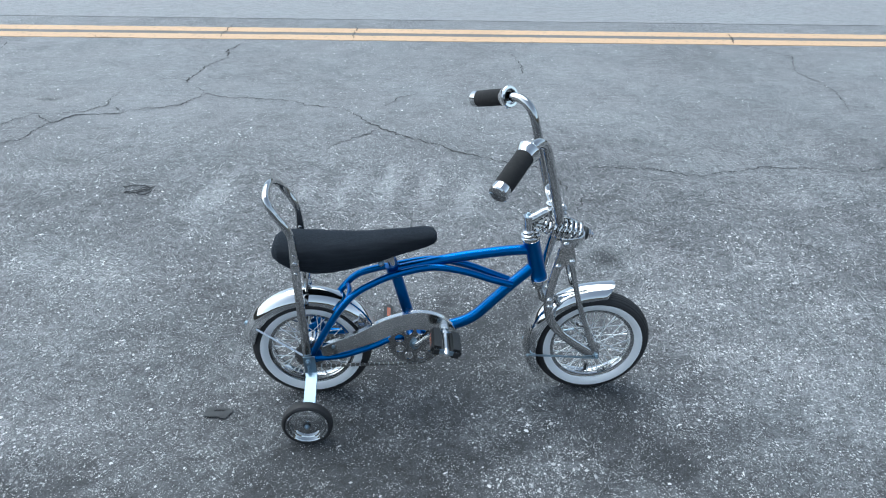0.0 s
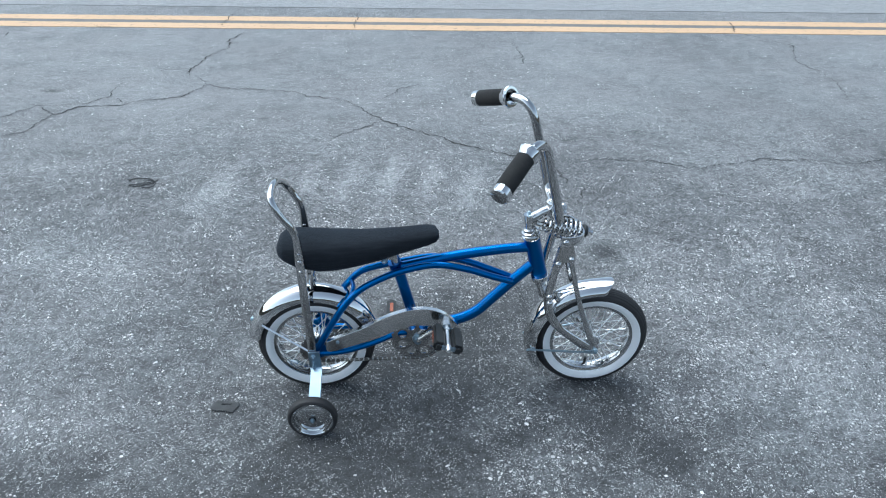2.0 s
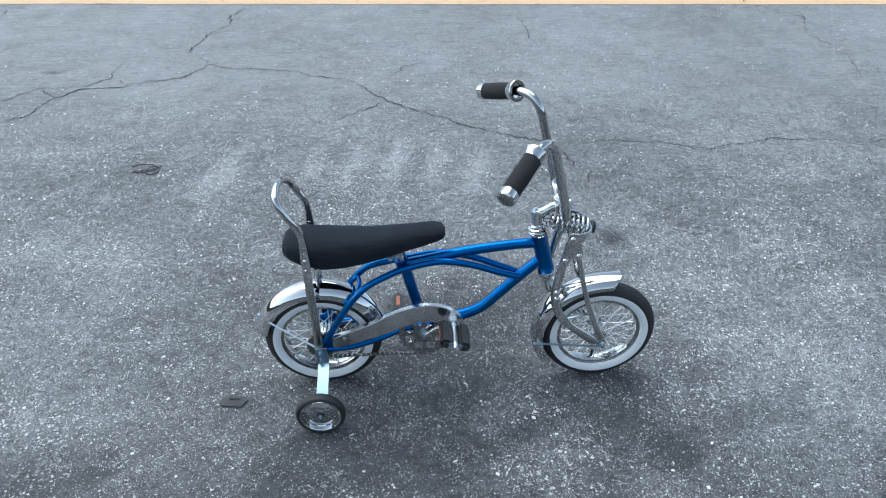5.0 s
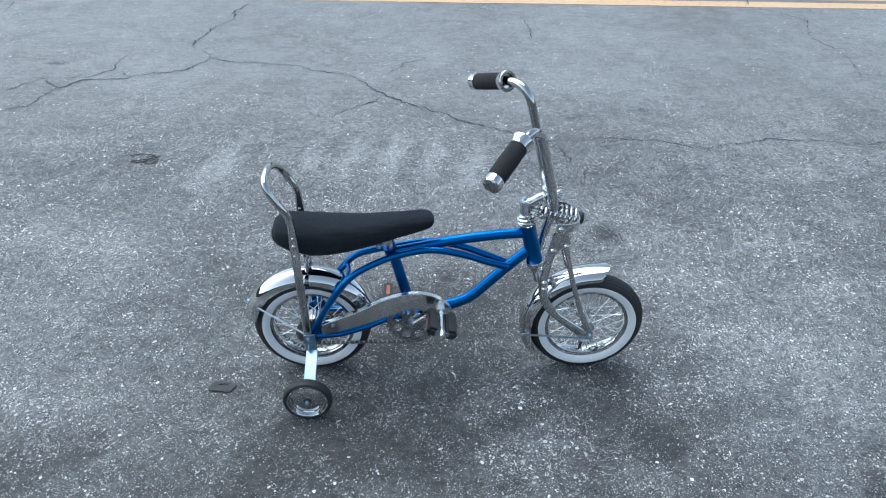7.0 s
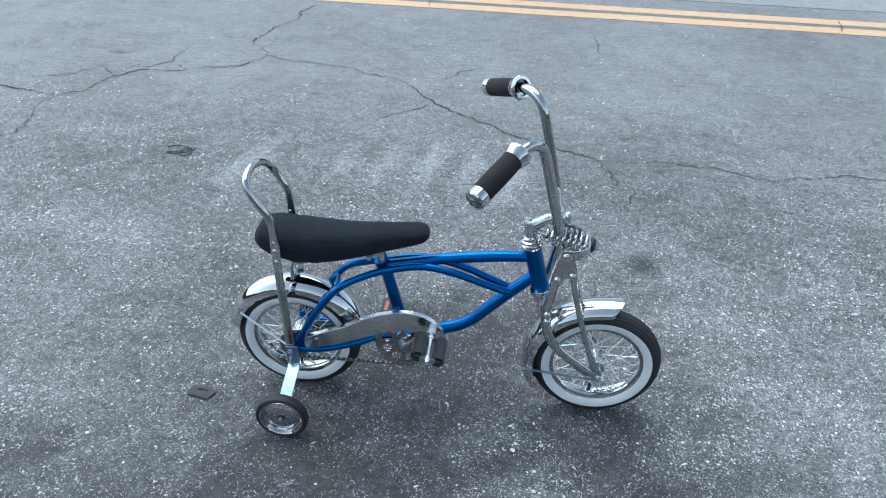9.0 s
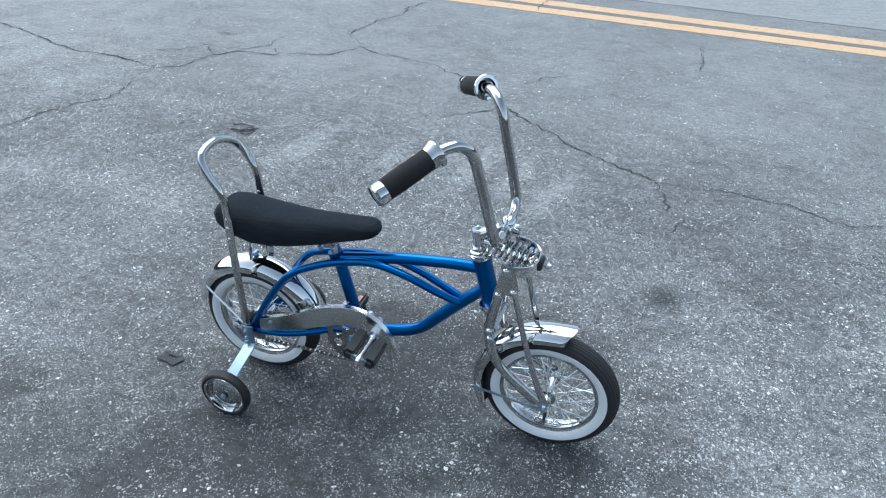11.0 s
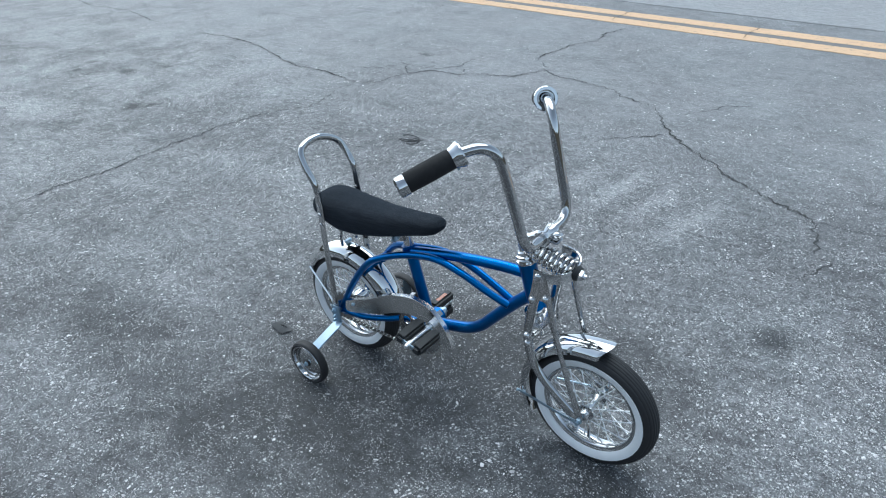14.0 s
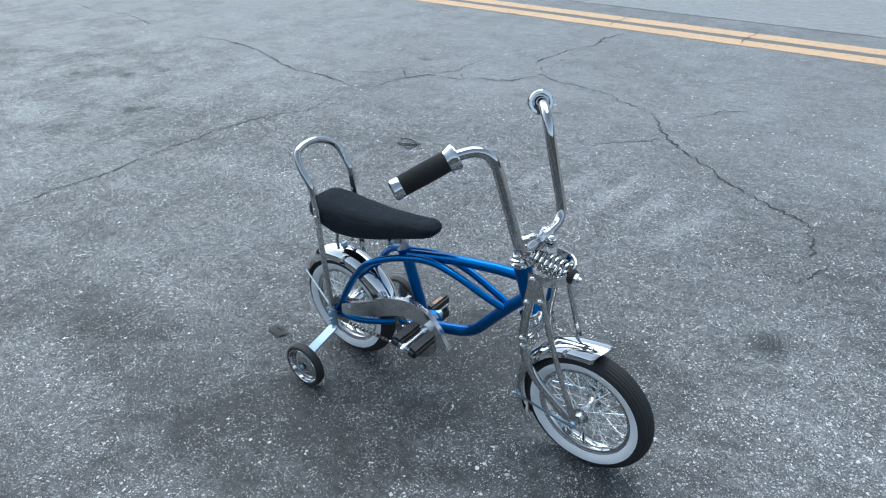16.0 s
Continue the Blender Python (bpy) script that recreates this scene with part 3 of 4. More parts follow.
rear_fender = fender("rear_fender", REAR, 0.182, 12, 172, 0.036, 0.034)
front_fender = fender("front_fender", FRONT, 0.183, 77, 213, 0.037, 0.027, 0.008)


def rod(name, points, r, mat, parent, label="", smooth=True):
    return part(name, sweep(spline(points) if smooth and len(points) > 2 else points, r), mat, parent, label)


front_fender.location.y = FORK_Y
FLAT = [(-0.0026, -0.0012), (0.0026, -0.0012), (0.0026, 0.0012), (-0.0026, 0.0012)]
for s in (-1, 1):
    part("stay", sweep([(REAR[0], s * 0.070, REAR[1] + 0.004), (-0.130, s * 0.037, 0.238)], FLAT, up=(0, s, 0.7)), CHROME, rear_fender, "thin steel mudguard stay")
    part("stay", sweep([(FRONT[0], s * 0.068, FRONT[1] - 0.006), (0.576, s * 0.036, 0.141)], FLAT, up=(0, s, 0.2)), ZINC, front_fender, "thin steel mudguard stay")
    part("stay_bolt", bolt((0.576, s * 0.036, 0.141), (0, s, 0), 0.004, 0.003), ZINC, front_fender)
part("reflector_bolt", dome((REAR[0] + 0.181 * math.cos(radians(156)), 0, REAR[1] + 0.181 * math.sin(radians(156))), (-1, 0, 0.45), 0.006, 0.005), ZINC, rear_fender, "zinc bolt on the mudguard tail")
part("fender_clip", block((0.010, 0.022, 0.010), (0.004, 0, 0.346), (0, 0, 0), 0.002), ZINC, rear_fender)

# frame
frame_ob = empty("frame")
frame_ob.parent = bike
tagged(frame_ob, "candy blue curved cantilever steel frame")


def lerp3(a, b, t):
    return tuple(p + (q - p) * t for p, q in zip(a, b))


head_t, head_b = (HEAD[0][0], 0, HEAD[0][1]), (HEAD[1][0], 0, HEAD[1][1])
axis_h = (Vector(head_t) - Vector(head_b)).normalized()
L_H = (Vector(head_t) - Vector(head_b)).length
part("head_tube", lathe([(0, 0.014), (0.0215, 0.014), (0.0215, 0.020), (0.0202, 0.023), (0.0202, L_H - 0.009), (0.0215, L_H - 0.006), (0.0215, L_H), (0, L_H)], head_b, axis_h, 28, False), BLUE, frame_ob)
rod("top_tube", [(0.565, 0, 0.441), (0.50, 0, 0.437), (0.402, 0, 0.424), (0.321, 0, 0.408), (0.232, 0, 0.388)], 0.0134, BLUE, frame_ob)
rod("down_tube", [(0.585, 0, 0.394), (0.531, 0, 0.341), (0.475, 0, 0.281), (0.440, 0, 0.244), (0.405, 0, 0.222), (0.36, 0, 0.208), (BB[0], 0, BB[1])], 0.0148, BLUE, frame_ob)
rod("seat_tube", [(0.226, 0, 0.398), (BB[0], 0, BB[1])], 0.0145, BLUE, frame_ob)
part("bottom_bracket_shell", lathe([(0, -0.034), (0.024, -0.034), (0.024, 0.034), (0, 0.034)], (BB[0], 0, BB[1]), segs=32, closed=False), BLUE, frame_ob)
for s in (-1, 1):
    rod("cantilever_tube", [(0.010, s * 0.058, 0.168), (0.030, s * 0.056, 0.205), (0.058, s * 0.054, 0.255), (0.090, s * 0.050, 0.304), (0.128, s * 0.045, 0.346), (0.178, s * 0.034, 0.371), (0.235, s * 0.0235, 0.389), (0.321, s * 0.020, 0.405), (0.401, s * 0.019, 0.391), (0.473, s * 0.016, 0.363), (0.527, s * 0.010, 0.342)], 0.0091, BLUE, frame_ob)
    rod("chain_stay", [(0.012, s * 0.058, 0.156), (0.05, s * 0.056, 0.156), (0.095, s * 0.052, 0.160), (0.167, s * 0.042, 0.178), (0.225, s * 0.030, 0.196), (BB[0], s * 0.022, BB[1])], 0.0085, BLUE, frame_ob)
    outline = [(-0.014, 0.148), (0.016, 0.142), (0.040, 0.150), (0.036, 0.176), (0.022, 0.196), (0.006, 0.186), (-0.012, 0.176)]
    part("dropout", plate(outline, s * 0.058 - 0.003, s * 0.058 + 0.003), BLUE, frame_ob)
rod("stay_bridge", [(0.104, -0.046, 0.318), (0.112, 0, 0.328), (0.104, 0.046, 0.318)], 0.006, BLUE, frame_ob)
part("seat_clamp_lug", lathe([(0, 0), (0.0175, 0), (0.0175, 0.022), (0, 0.022)], (0.227, 0, 0.382), (-0.27, 0, 1), 24, False), BLUE, frame_ob)

# saddle
saddle = empty("saddle")
saddle.parent = bike
tagged(saddle, "black velvet banana seat")


def banana_seat():
    """The padded shell: top and bottom lines, width along its length."""
    stations = [(-0.070, 0.464, 0.452, 0.018), (-0.064, 0.480, 0.447, 0.042), (-0.050, 0.489, 0.437, 0.056), (-0.02, 0.492, 0.419, 0.063), (0.03, 0.490, 0.404, 0.064), (0.08, 0.488, 0.406, 0.061), (0.13, 0.487, 0.414, 0.055), (0.18, 0.489, 0.426, 0.048), (0.23, 0.495, 0.441, 0.041), (0.28, 0.501, 0.456, 0.036), (0.31, 0.503, 0.465, 0.033), (0.327, 0.500, 0.472, 0.027), (0.335, 0.490, 0.479, 0.013)]
    xs = [s[0] for s in stations]
    bm, rings, n = bmesh.new(), [], 72
    for i in range(n + 1):
        x = xs[0] + (xs[-1] - xs[0]) * (0.5 - 0.5 * math.cos(math.pi * i / n))
        top, low, half = (np.interp(x, xs, [s[k] for s in stations]) for k in (1, 2, 3))
        mid, ring = low + (top - low) * 0.42, []
        for j in range(28):
            a = 2 * math.pi * j / 28
            c, s = math.cos(a), math.sin(a)
            u = math.copysign(abs(c) ** 0.62, c) * half
            v = math.copysign(abs(s) ** 0.75, s)
            z = mid + v * ((top - mid) if v > 0 else (mid - low))
            wrinkle = 0.0016 * noise.noise((x * 30, u * 45, z * 60)) * (1 if abs(c) > 0.3 else 0.4)
            wrinkle += 0.0022 * noise.noise((x * 14, u * 8, z * 130)) * abs(c) * max(0.0, 1 - abs(x - 0.10) / 0.14)
            ring.append(bm.verts.new((x, u * (1 + wrinkle * 12), z + wrinkle)))
        rings.append(ring)
    for p, q in zip(rings, rings[1:]):
        for j in range(28):
            bm.faces.new((p[j], p[(j + 1) % 28], q[(j + 1) % 28], q[j]))
    bm.faces.new(rings[0])
    bm.faces.new(rings[-1][::-1])
    return bm


part("cover", banana_seat(), VELVET, saddle, "black velvet padded cover")
rod("seat_post", [(0.214, 0, 0.455), (0.226, 0, 0.400)], 0.0125, CHROME, saddle, "chromed seat post")
part("seat_clamp", block((0.036, 0.034, 0.020), (0.209, 0, 0.427), (0, -8, 0), 0.004), SATIN, saddle, "steel saddle clamp")
part("clamp_bolt", bolt((0.196, -0.017, 0.421), (0, -1, 0), 0.0085, 0.008), ZINC, saddle)
part("bracket", block((0.07, 0.030, 0.004), (0.205, 0, 0.440), (0, -15, 0), 0.001), SATIN, saddle)

# sissy bar
sissy = empty("sissy_bar")
sissy.parent = bike
tagged(sissy, "chromed sissy bar hoop behind the seat")
half_hoop = [(0.0, -0.073, 0.155), (-0.002, -0.0725, 0.24), (-0.005, -0.072, 0.34), (-0.007, -0.071, 0.43), (-0.008, -0.070, 0.49), (-0.009, -0.070, 0.520), (-0.016, -0.070, 0.546), (-0.034, -0.070, 0.576), (-0.050, -0.063, 0.605), (-0.058, -0.042, 0.622), (-0.060, 0.0, 0.632)]
hoop_points = []
for x, y, z in half_hoop + [(x, -y, z) for x, y, z in half_hoop[-2::-1]]:
    lean = min(1.0, max(0.0, (z - 0.53) / 0.08))
    hoop_points.append((x + 0.09 * y * lean, y, z - 0.10 * y * lean))
hoop_path = spline(hoop_points, 6)
flat = [min(1.0, max(0.0, (0.52 - p.z) / 0.06)) for p in hoop_path]


def hoop_mesh():
    """A round tube hoop whose legs are pressed flat."""
    bm, rings, side = bmesh.new(), [], Vector((1, 0, 0))
    n = len(hoop_path)
    for i, p in enumerate(hoop_path):
        way = (hoop_path[min(i + 1, n - 1)] - hoop_path[max(i - 1, 0)]).normalized()
        side = (side - way * side.dot(way)).normalized()
        top = side.cross(way)
        ru, rv = 0.0092 + 0.0016 * flat[i], 0.0092 - 0.0052 * flat[i]
        rings.append([bm.verts.new(p + side * ru * math.cos(a) + top * rv * math.sin(a)) for a in (2 * math.pi * k / 16 for k in range(16))])
    for a, b in zip(rings, rings[1:]):
        for k in range(16):
            bm.faces.new((a[k], a[(k + 1) % 16], b[(k + 1) % 16], b[k]))
    bm.faces.new(rings[0])
    bm.faces.new(rings[-1][::-1])
    return bm


part("hoop", hoop_mesh(), DARK_CHROME, sissy, "bent chromed tube hoop with flattened legs")
for s in (-1, 1):
    for z, r in ((0.480, 0.0035), (0.456, 0.0060), (0.428, 0.0045)):
        part("bolt", dome((-0.007, s * 0.0745, z), (0, s, 0), r, 0.0035), CHROME, sissy)
    part("seat_strut", sweep(spline([(0.02, s * 0.030, 0.415), (0.012, s * 0.030, 0.380), (0.008, s * 0.026, 0.345)]), 0.004), CHROME, sissy)

part("bolt", dome((-0.008, 0.0652, 0.480), (0, -1, 0), 0.0042, 0.003), CHROME, sissy)

# stem, handlebar
stem = empty("stem")
stem.parent = bike
tagged(stem, "polished alloy gooseneck stem")
CLAMP = (0.618, 0.0, 0.553)
part("headset", lathe([(0, 0), (0.0225, 0), (0.0245, 0.004), (0.0235, 0.008), (0.0190, 0.010), (0.0205, 0.013), (0.0235, 0.016), (0.0225, 0.020), (0.0175, 0.022), (0.0180, 0.028), (0.0150, 0.031), (0, 0.031)], head_t, axis_h, 28, False), CHROME, stem, "chromed headset cups and nut")
quill_top = Vector((0.5595, 0, 0.537))
rod("quill", [tuple(Vector(head_t) + axis_h * 0.02), tuple(quill_top)], 0.0142, CHROME, stem)
part("expander_bolt", bolt(tuple(quill_top), tuple(axis_h), 0.0068, 0.005), ZINC, stem)
neck = spline([(0.5615, 0, 0.5255), (0.578, 0, 0.533), (0.598, 0, 0.546), CLAMP], 5)
part("neck", sweep(neck, [float(r) for r in np.linspace(0.0142, 0.0118, len(neck))]), CHROME, stem, "cast alloy neck")
part("bar_clamp", lathe([(0.011, -0.024), (0.0160, -0.024), (0.0182, -0.022), (0.0182, -0.016), (0.0172, -0.014), (0.0172, 0.014), (0.0182, 0.016), (0.0182, 0.022), (0.0160, 0.024), (0.011, 0.024)], CLAMP, segs=28), CHROME, stem)
for k in (-1, 1):
    part("clamp_ear", block((0.026, 0.030, 0.0065), (CLAMP[0] + 0.019, 0, CLAMP[2] + k * 0.0055), (0, 8, 0), 0.0025), CHROME, stem)
part("clamp_bolt", dome((CLAMP[0] + 0.024, 0, CLAMP[2] + 0.007), (0.14, 0, 1), 0.0078, 0.006), CHROME, stem, "bright clamp bolt")
bars = empty("handlebar")
bars.parent = bike
tagged(bars, "tall chromed ape-hanger handlebar with black foam grips")
half_bar = [CLAMP, (0.618, -0.035, 0.554), (0.618, -0.062, 0.557), (0.616, -0.079, 0.568), (0.612, -0.087, 0.590), (0.600, -0.091, 0.640), (0.582, -0.095, 0.710), (0.572, -0.099, 0.748), (0.560, -0.108, 0.772), (0.541, -0.128, 0.784), (0.517, -0.156, 0.780)]
GRIP_A, GRIP_B = Vector((0.517, -0.156, 0.779)), Vector((0.443, -0.257, 0.734))
BAR_TILT = 0.035
full = [(x, y, z + BAR_TILT * y) for x, y, z in [(x, -y, z) for x, y, z in half_bar[:0:-1]] + half_bar]
rod("bar", full, 0.0112, DARK_CHROME, bars, "bent chromed steel tube")
for s in (-1, 1):
    a, b = (Vector((g.x, -s * g.y, g.z - s * g.y * BAR_TILT)) for g in (GRIP_A, GRIP_B))
    way = (b - a).normalized()
    ln = (b - a).length
    grip = part("grip", lathe([(0, 0.012), (0.019, 0.012), (0.0205, 0.016), (0.0212, ln * 0.5), (0.0205, ln - 0.022), (0.019, ln - 0.018), (0, ln - 0.018)], a, way, 32, False), FOAM, bars, "black foam grip")
    part("collar", lathe([(0.0195, -0.005), (0.0255, -0.005), (0.0272, -0.002), (0.0265, 0.003), (0.0235, 0.009), (0.0212, 0.018), (0.0110, 0.018), (0.0110, 0.006), (0.0180, 0.005)], a, way, 32), CHROME, grip, "flared chrome grip collar")
    part("end_cap", lathe([(0, ln - 0.020), (0.0208, ln - 0.020), (0.0215, ln - 0.016), (0.0215, ln - 0.003), (0.019, ln), (0.012, ln + 0.001), (0, ln + 0.001)], a, way, 32, False), CHROME, grip, "chrome grip end cap")
    part("set_screw", bolt(tuple(a + way * 0.004 + Vector((0, 0, -0.024))), (0, 0, -1), 0.004, 0.004), ZINC, grip)

# springer fork
def blade(path, half, thick, end_wide, end_thin):
    """A rounded blade along a path, pressed flat and wide towards its foot."""
    bm, rings, n = bmesh.new(), [], len(path)
    for i, p in enumerate(path):
        way = (path[min(i + 1, n - 1)] - path[max(i - 1, 0)]).normalized()
        side = way.cross(Vector((0, 1, 0))).normalized()
        top = side.cross(way)
        f = max(0.0, (i / (n - 1) - 0.62) / 0.38)
        f = f * f * (3 - 2 * f)
        ru, rv = half * (1 + (end_wide - 1) * f), thick * (1 + (end_thin - 1) * f)
        rings.append([bm.verts.new(p + side * ru * math.cos(a) + top * rv * math.sin(a)) for a in (2 * math.pi * k / 16 for k in range(16))])
    for a, b in zip(rings, rings[1:]):
        for k in range(16):
            bm.faces.new((a[k], a[(k + 1) % 16], b[(k + 1) % 16], b[k]))
    bm.faces.new(rings[0])
    bm.faces.new(rings[-1][::-1])
    return bm


fork = empty("springer_fork")
fork.parent = bike
fork.location.y = FORK_Y
tagged(fork, "chromed springer fork with an exposed coil spring")
part("crown_race", lathe([(0, 0.0190), (0.0224, 0.0190), (0.0236, 0.0170), (0.0236, 0.008), (0.0195, 0.005), (0.0165, 0.0), (0.0165, -0.012), (0, -0.012)], head_b, axis_h, 28, False), CHROME, fork)
rod("steerer", [tuple(Vector(head_b) - axis_h * 0.01), (0.612, 0, 0.300)], 0.0125, SATIN, fork)
part("crown", block((0.030, 0.100, 0.014), (0.612, 0, 0.330), (0, 14, 0), 0.004), SATIN, fork)
for s in (-1, 1):
    y = s * 0.053
    leg = spline([(0.638, s * 0.050, 0.475), (0.628, y, 0.430), (0.618, y, 0.372), (0.613, y, 0.325), (0.622, y, 0.275), (0.646, y, 0.233), (0.690, s * 0.056, 0.194), (0.735, s * 0.058, 0.160), (FRONT[0], s * 0.060, FRONT[1])], 5)
    part("main_leg", blade(leg, 0.0115, 0.0075, 1.28, 0.55), DARK_CHROME, fork, "curved chromed fork blade")
    strut = spline([(0.660, y, 0.446), (0.675, y, 0.385), (0.695, y, 0.312), (0.726, s * 0.057, 0.222), (FRONT[0] + 0.002, s * 0.062, FRONT[1] + 0.002)], 5)
    part("strut", blade(strut, 0.0068, 0.0045, 1.4, 0.6), DARK_CHROME, fork, "thin steel spring strut")
    tri = [(0.616, 0.427), (0.636, 0.421), (0.644, 0.439), (0.652, 0.437), (0.667, 0.439), (0.669, 0.457), (0.658, 0.501), (0.643, 0.511), (0.631, 0.505), (0.625, 0.464)]
    part("rocker_plate", plate(tri, s * 0.0585 - 0.002, s * 0.0585 + 0.002, 0.0008), SATIN, fork, "steel rocker plate")
    for x, z in ((0.628, 0.434), (0.660, 0.447), (0.641, 0.497), (0.615, 0.334), (0.617, 0.314)):
        part("bolt", dome((x, s * 0.0605, z), (0, s, 0), 0.0080, 0.0062), CHROME, fork, "chromed dome nut")
# yoke round the spring
yoke = [(0.630, -0.0595, 0.499), (0.656, -0.0575, 0.497), (0.677, -0.047, 0.495), (0.691, -0.028, 0.493), (0.695, 0.0, 0.492)]
yoke += [(x, -y, z) for x, y, z in yoke[-2::-1]]
part("yoke", sweep(spline(yoke, 6), [(-0.0024, -0.012), (0.0024, -0.012), (0.0030, 0.009), (0.0018, 0.012), (-0.0018, 0.012), (-0.0030, 0.009)], up=(0, 0, 1)), CHROME, fork, "bent chrome spring yoke")
sp0, sp1 = Vector((0.588, 0, 0.516)), Vector((0.686, 0, 0.495))
way = (sp1 - sp0).normalized()
side, top = Vector((0, 1, 0)), Vector((0, 1, 0)).cross(way)
coil = []
for i in range(8 * 16 + 1):
    f, a = i / (8 * 16), 2 * math.pi * i / 16
    r = 0.0125 + 0.0105 * math.sin(min(1.0, f * 1.15) * math.pi * 0.62)
    coil.append(sp0.lerp(sp1, f) + (side * math.cos(a) + top * math.sin(a)) * r)
part("spring", sweep(coil, 0.0039), CHROME, fork, "chrome coil spring")
rod("spring_rod", [tuple(sp0 - way * 0.012), tuple(sp1 + way * 0.018)], 0.0060, SATIN, fork)
part("spring_bumper", lathe([(0, 0), (0.0155, 0), (0.0180, 0.004), (0.0155, 0.011), (0, 0.012)], tuple(sp1 + way * 0.008), way, 24, False), BLACK_PLASTIC, fork, "black rubber bumper")
part("spring_nut", bolt(tuple(sp1 + way * 0.0185), way, 0.0125, 0.010), CHROME, fork, "bright hex nut")

# drivetrain
crankset = empty("crankset")
crankset.parent = bike
tagged(crankset, "chromed chainring, cranks and black block pedals")
Y_RING = -0.046


def chainring():
    """A disc with teeth and a circle of round holes."""
    bm = bmesh.new()
    teeth, holes, r_hole, r_mid = 30, 8, 0.0122, 0.043
    seg = 16
    def ring_point(r, a, y):
        return bm.verts.new((BB[0] + r * math.cos(a), y, BB[1] + r * math.sin(a)))
    n = holes * seg
    layers = []
    for y in (Y_RING - 0.0015, Y_RING + 0.0015):
        outer, inner, circle = [], [], []
        for i in range(n):
            a = 2 * math.pi * i / n
            tooth = 0.0026 * math.cos(a * teeth)
            outer.append(ring_point(0.0685 + tooth, a, y))
            inner.append(ring_point(0.014, a, y))
        for h in range(holes):
            ah = 2 * math.pi * (h + 0.5) / holes
            cx, cz = r_mid * math.cos(ah), r_mid * math.sin(ah)
            circle.append([bm.verts.new((BB[0] + cx + r_hole * math.cos(ah + b), y, BB[1] + cz + r_hole * math.sin(ah + b))) for b in (2 * math.pi * k / (2 * seg) for k in range(2 * seg))])
        layers.append((outer, inner, circle))
    for index, (outer, inner, circle) in enumerate(layers):
        for h in range(holes):
            c = circle[h]
            o = [outer[(h * seg + i) % n] for i in range(seg + 1)]
            q = [inner[(h * seg + i) % n] for i in range(seg + 1)]
            upper = [c[k % (2 * seg)] for k in range(-seg // 2, seg // 2 + 1)]
            lower = [c[k % (2 * seg)] for k in range(3 * seg // 2, seg // 2 - 1, -1)]
            for i in range(seg):
                bm.faces.new((o[i], o[i + 1], upper[i + 1], upper[i]))
                bm.faces.new((q[i], lower[i], lower[i + 1], q[i + 1]))
            bm.faces.new((o[0], upper[0], q[0]))
            bm.faces.new((o[-1], q[-1], upper[-1]))
    for i in range(n):
        bm.faces.new((layers[0][0][i], layers[1][0][i], layers[1][0][(i + 1) % n], layers[0][0][(i + 1) % n]))
        bm.faces.new((layers[0][1][i], layers[0][1][(i + 1) % n], layers[1][1][(i + 1) % n], layers[1][1][i]))
    for h in range(holes):
        for k in range(2 * seg):
            a, b = layers[0][2][h], layers[1][2][h]
            bm.faces.new((a[k], a[(k + 1) % (2 * seg)], b[(k + 1) % (2 * seg)], b[k]))
    return bm


part("chainring", chainring(), SATIN, crankset, "chromed chainring with round holes")
part("crank_axle", lathe([(0, -0.062), (0.009, -0.062), (0.009, -0.052), (0.014, -0.05), (0.014, 0.05), (0.009, 0.052), (0.009, 0.06), (0, 0.06)], (BB[0], 0, BB[1]), segs=24, closed=False), ZINC, crankset)
CRANK = Vector((0.074, 0, 0.068))
for s in (-1, 1):
    end = Vector((BB[0], 0, BB[1])) - s * CRANK
    rod("crank_arm", [(BB[0], s * 0.056, BB[1]), (BB[0] - s * CRANK.x * 0.4, s * 0.062, BB[1] - s * CRANK.z * 0.4), (end.x, s * 0.078, end.z)], 0.0075, CHROME, crankset, "bent chromed crank arm")
    part("crank_boss", lathe([(0, -0.009), (0.0115, -0.009), (0.0125, 0), (0.0115, 0.009), (0, 0.009)], (end.x, s * 0.079, end.z), segs=24, closed=False), SPOKE, crankset)
    pedal = empty("pedal", (end.x, s * 0.135, end.z))
    pedal.parent = crankset
    pedal["label"] = "black block pedal with amber reflectors"
    pedal.rotation_euler = (0, radians(16 if s < 0 else -86), 0)
    part("spindle", lathe([(0, -0.048), (0.0045, -0.048), (0.0085, -0.036), (0.0085, -0.031), (0.0062, -0.029), (0.0062, 0.029), (0.0090, 0.031), (0.0090, 0.038), (0.0060, 0.040), (0.0060, 0.048), (0, 0.048)], segs=16, closed=False), SPOKE, pedal, "zinc pedal spindle")
    for e in (-1, 1):
        part("cross_plate", block((0.058, 0.003, 0.013), (0, e * 0.038, 0), (0, 0, 0), 0.001), ZINC, pedal, "bright steel end plate")
        tread = block((0.027, 0.086, 0.027), (e * 0.0245, 0, 0), (0, 0, 0), 0.007)
        for k in (-1, 1):
            block((0.0080, 0.074, 0.0278), (e * 0.0245 + k * 0.0052, 0, 0), (0, 0, 0), 0.001, tread)
        tread = part("tread", tread, BLACK_PLASTIC, pedal, "rounded black rubber tread")
        if s > 0 or e < 0:
            part("reflector", block((0.0016, 0.042, 0.011), (e * 0.0375, 0, 0), (0, 0, 0), 0.0005), AMBER, pedal, "amber reflector")

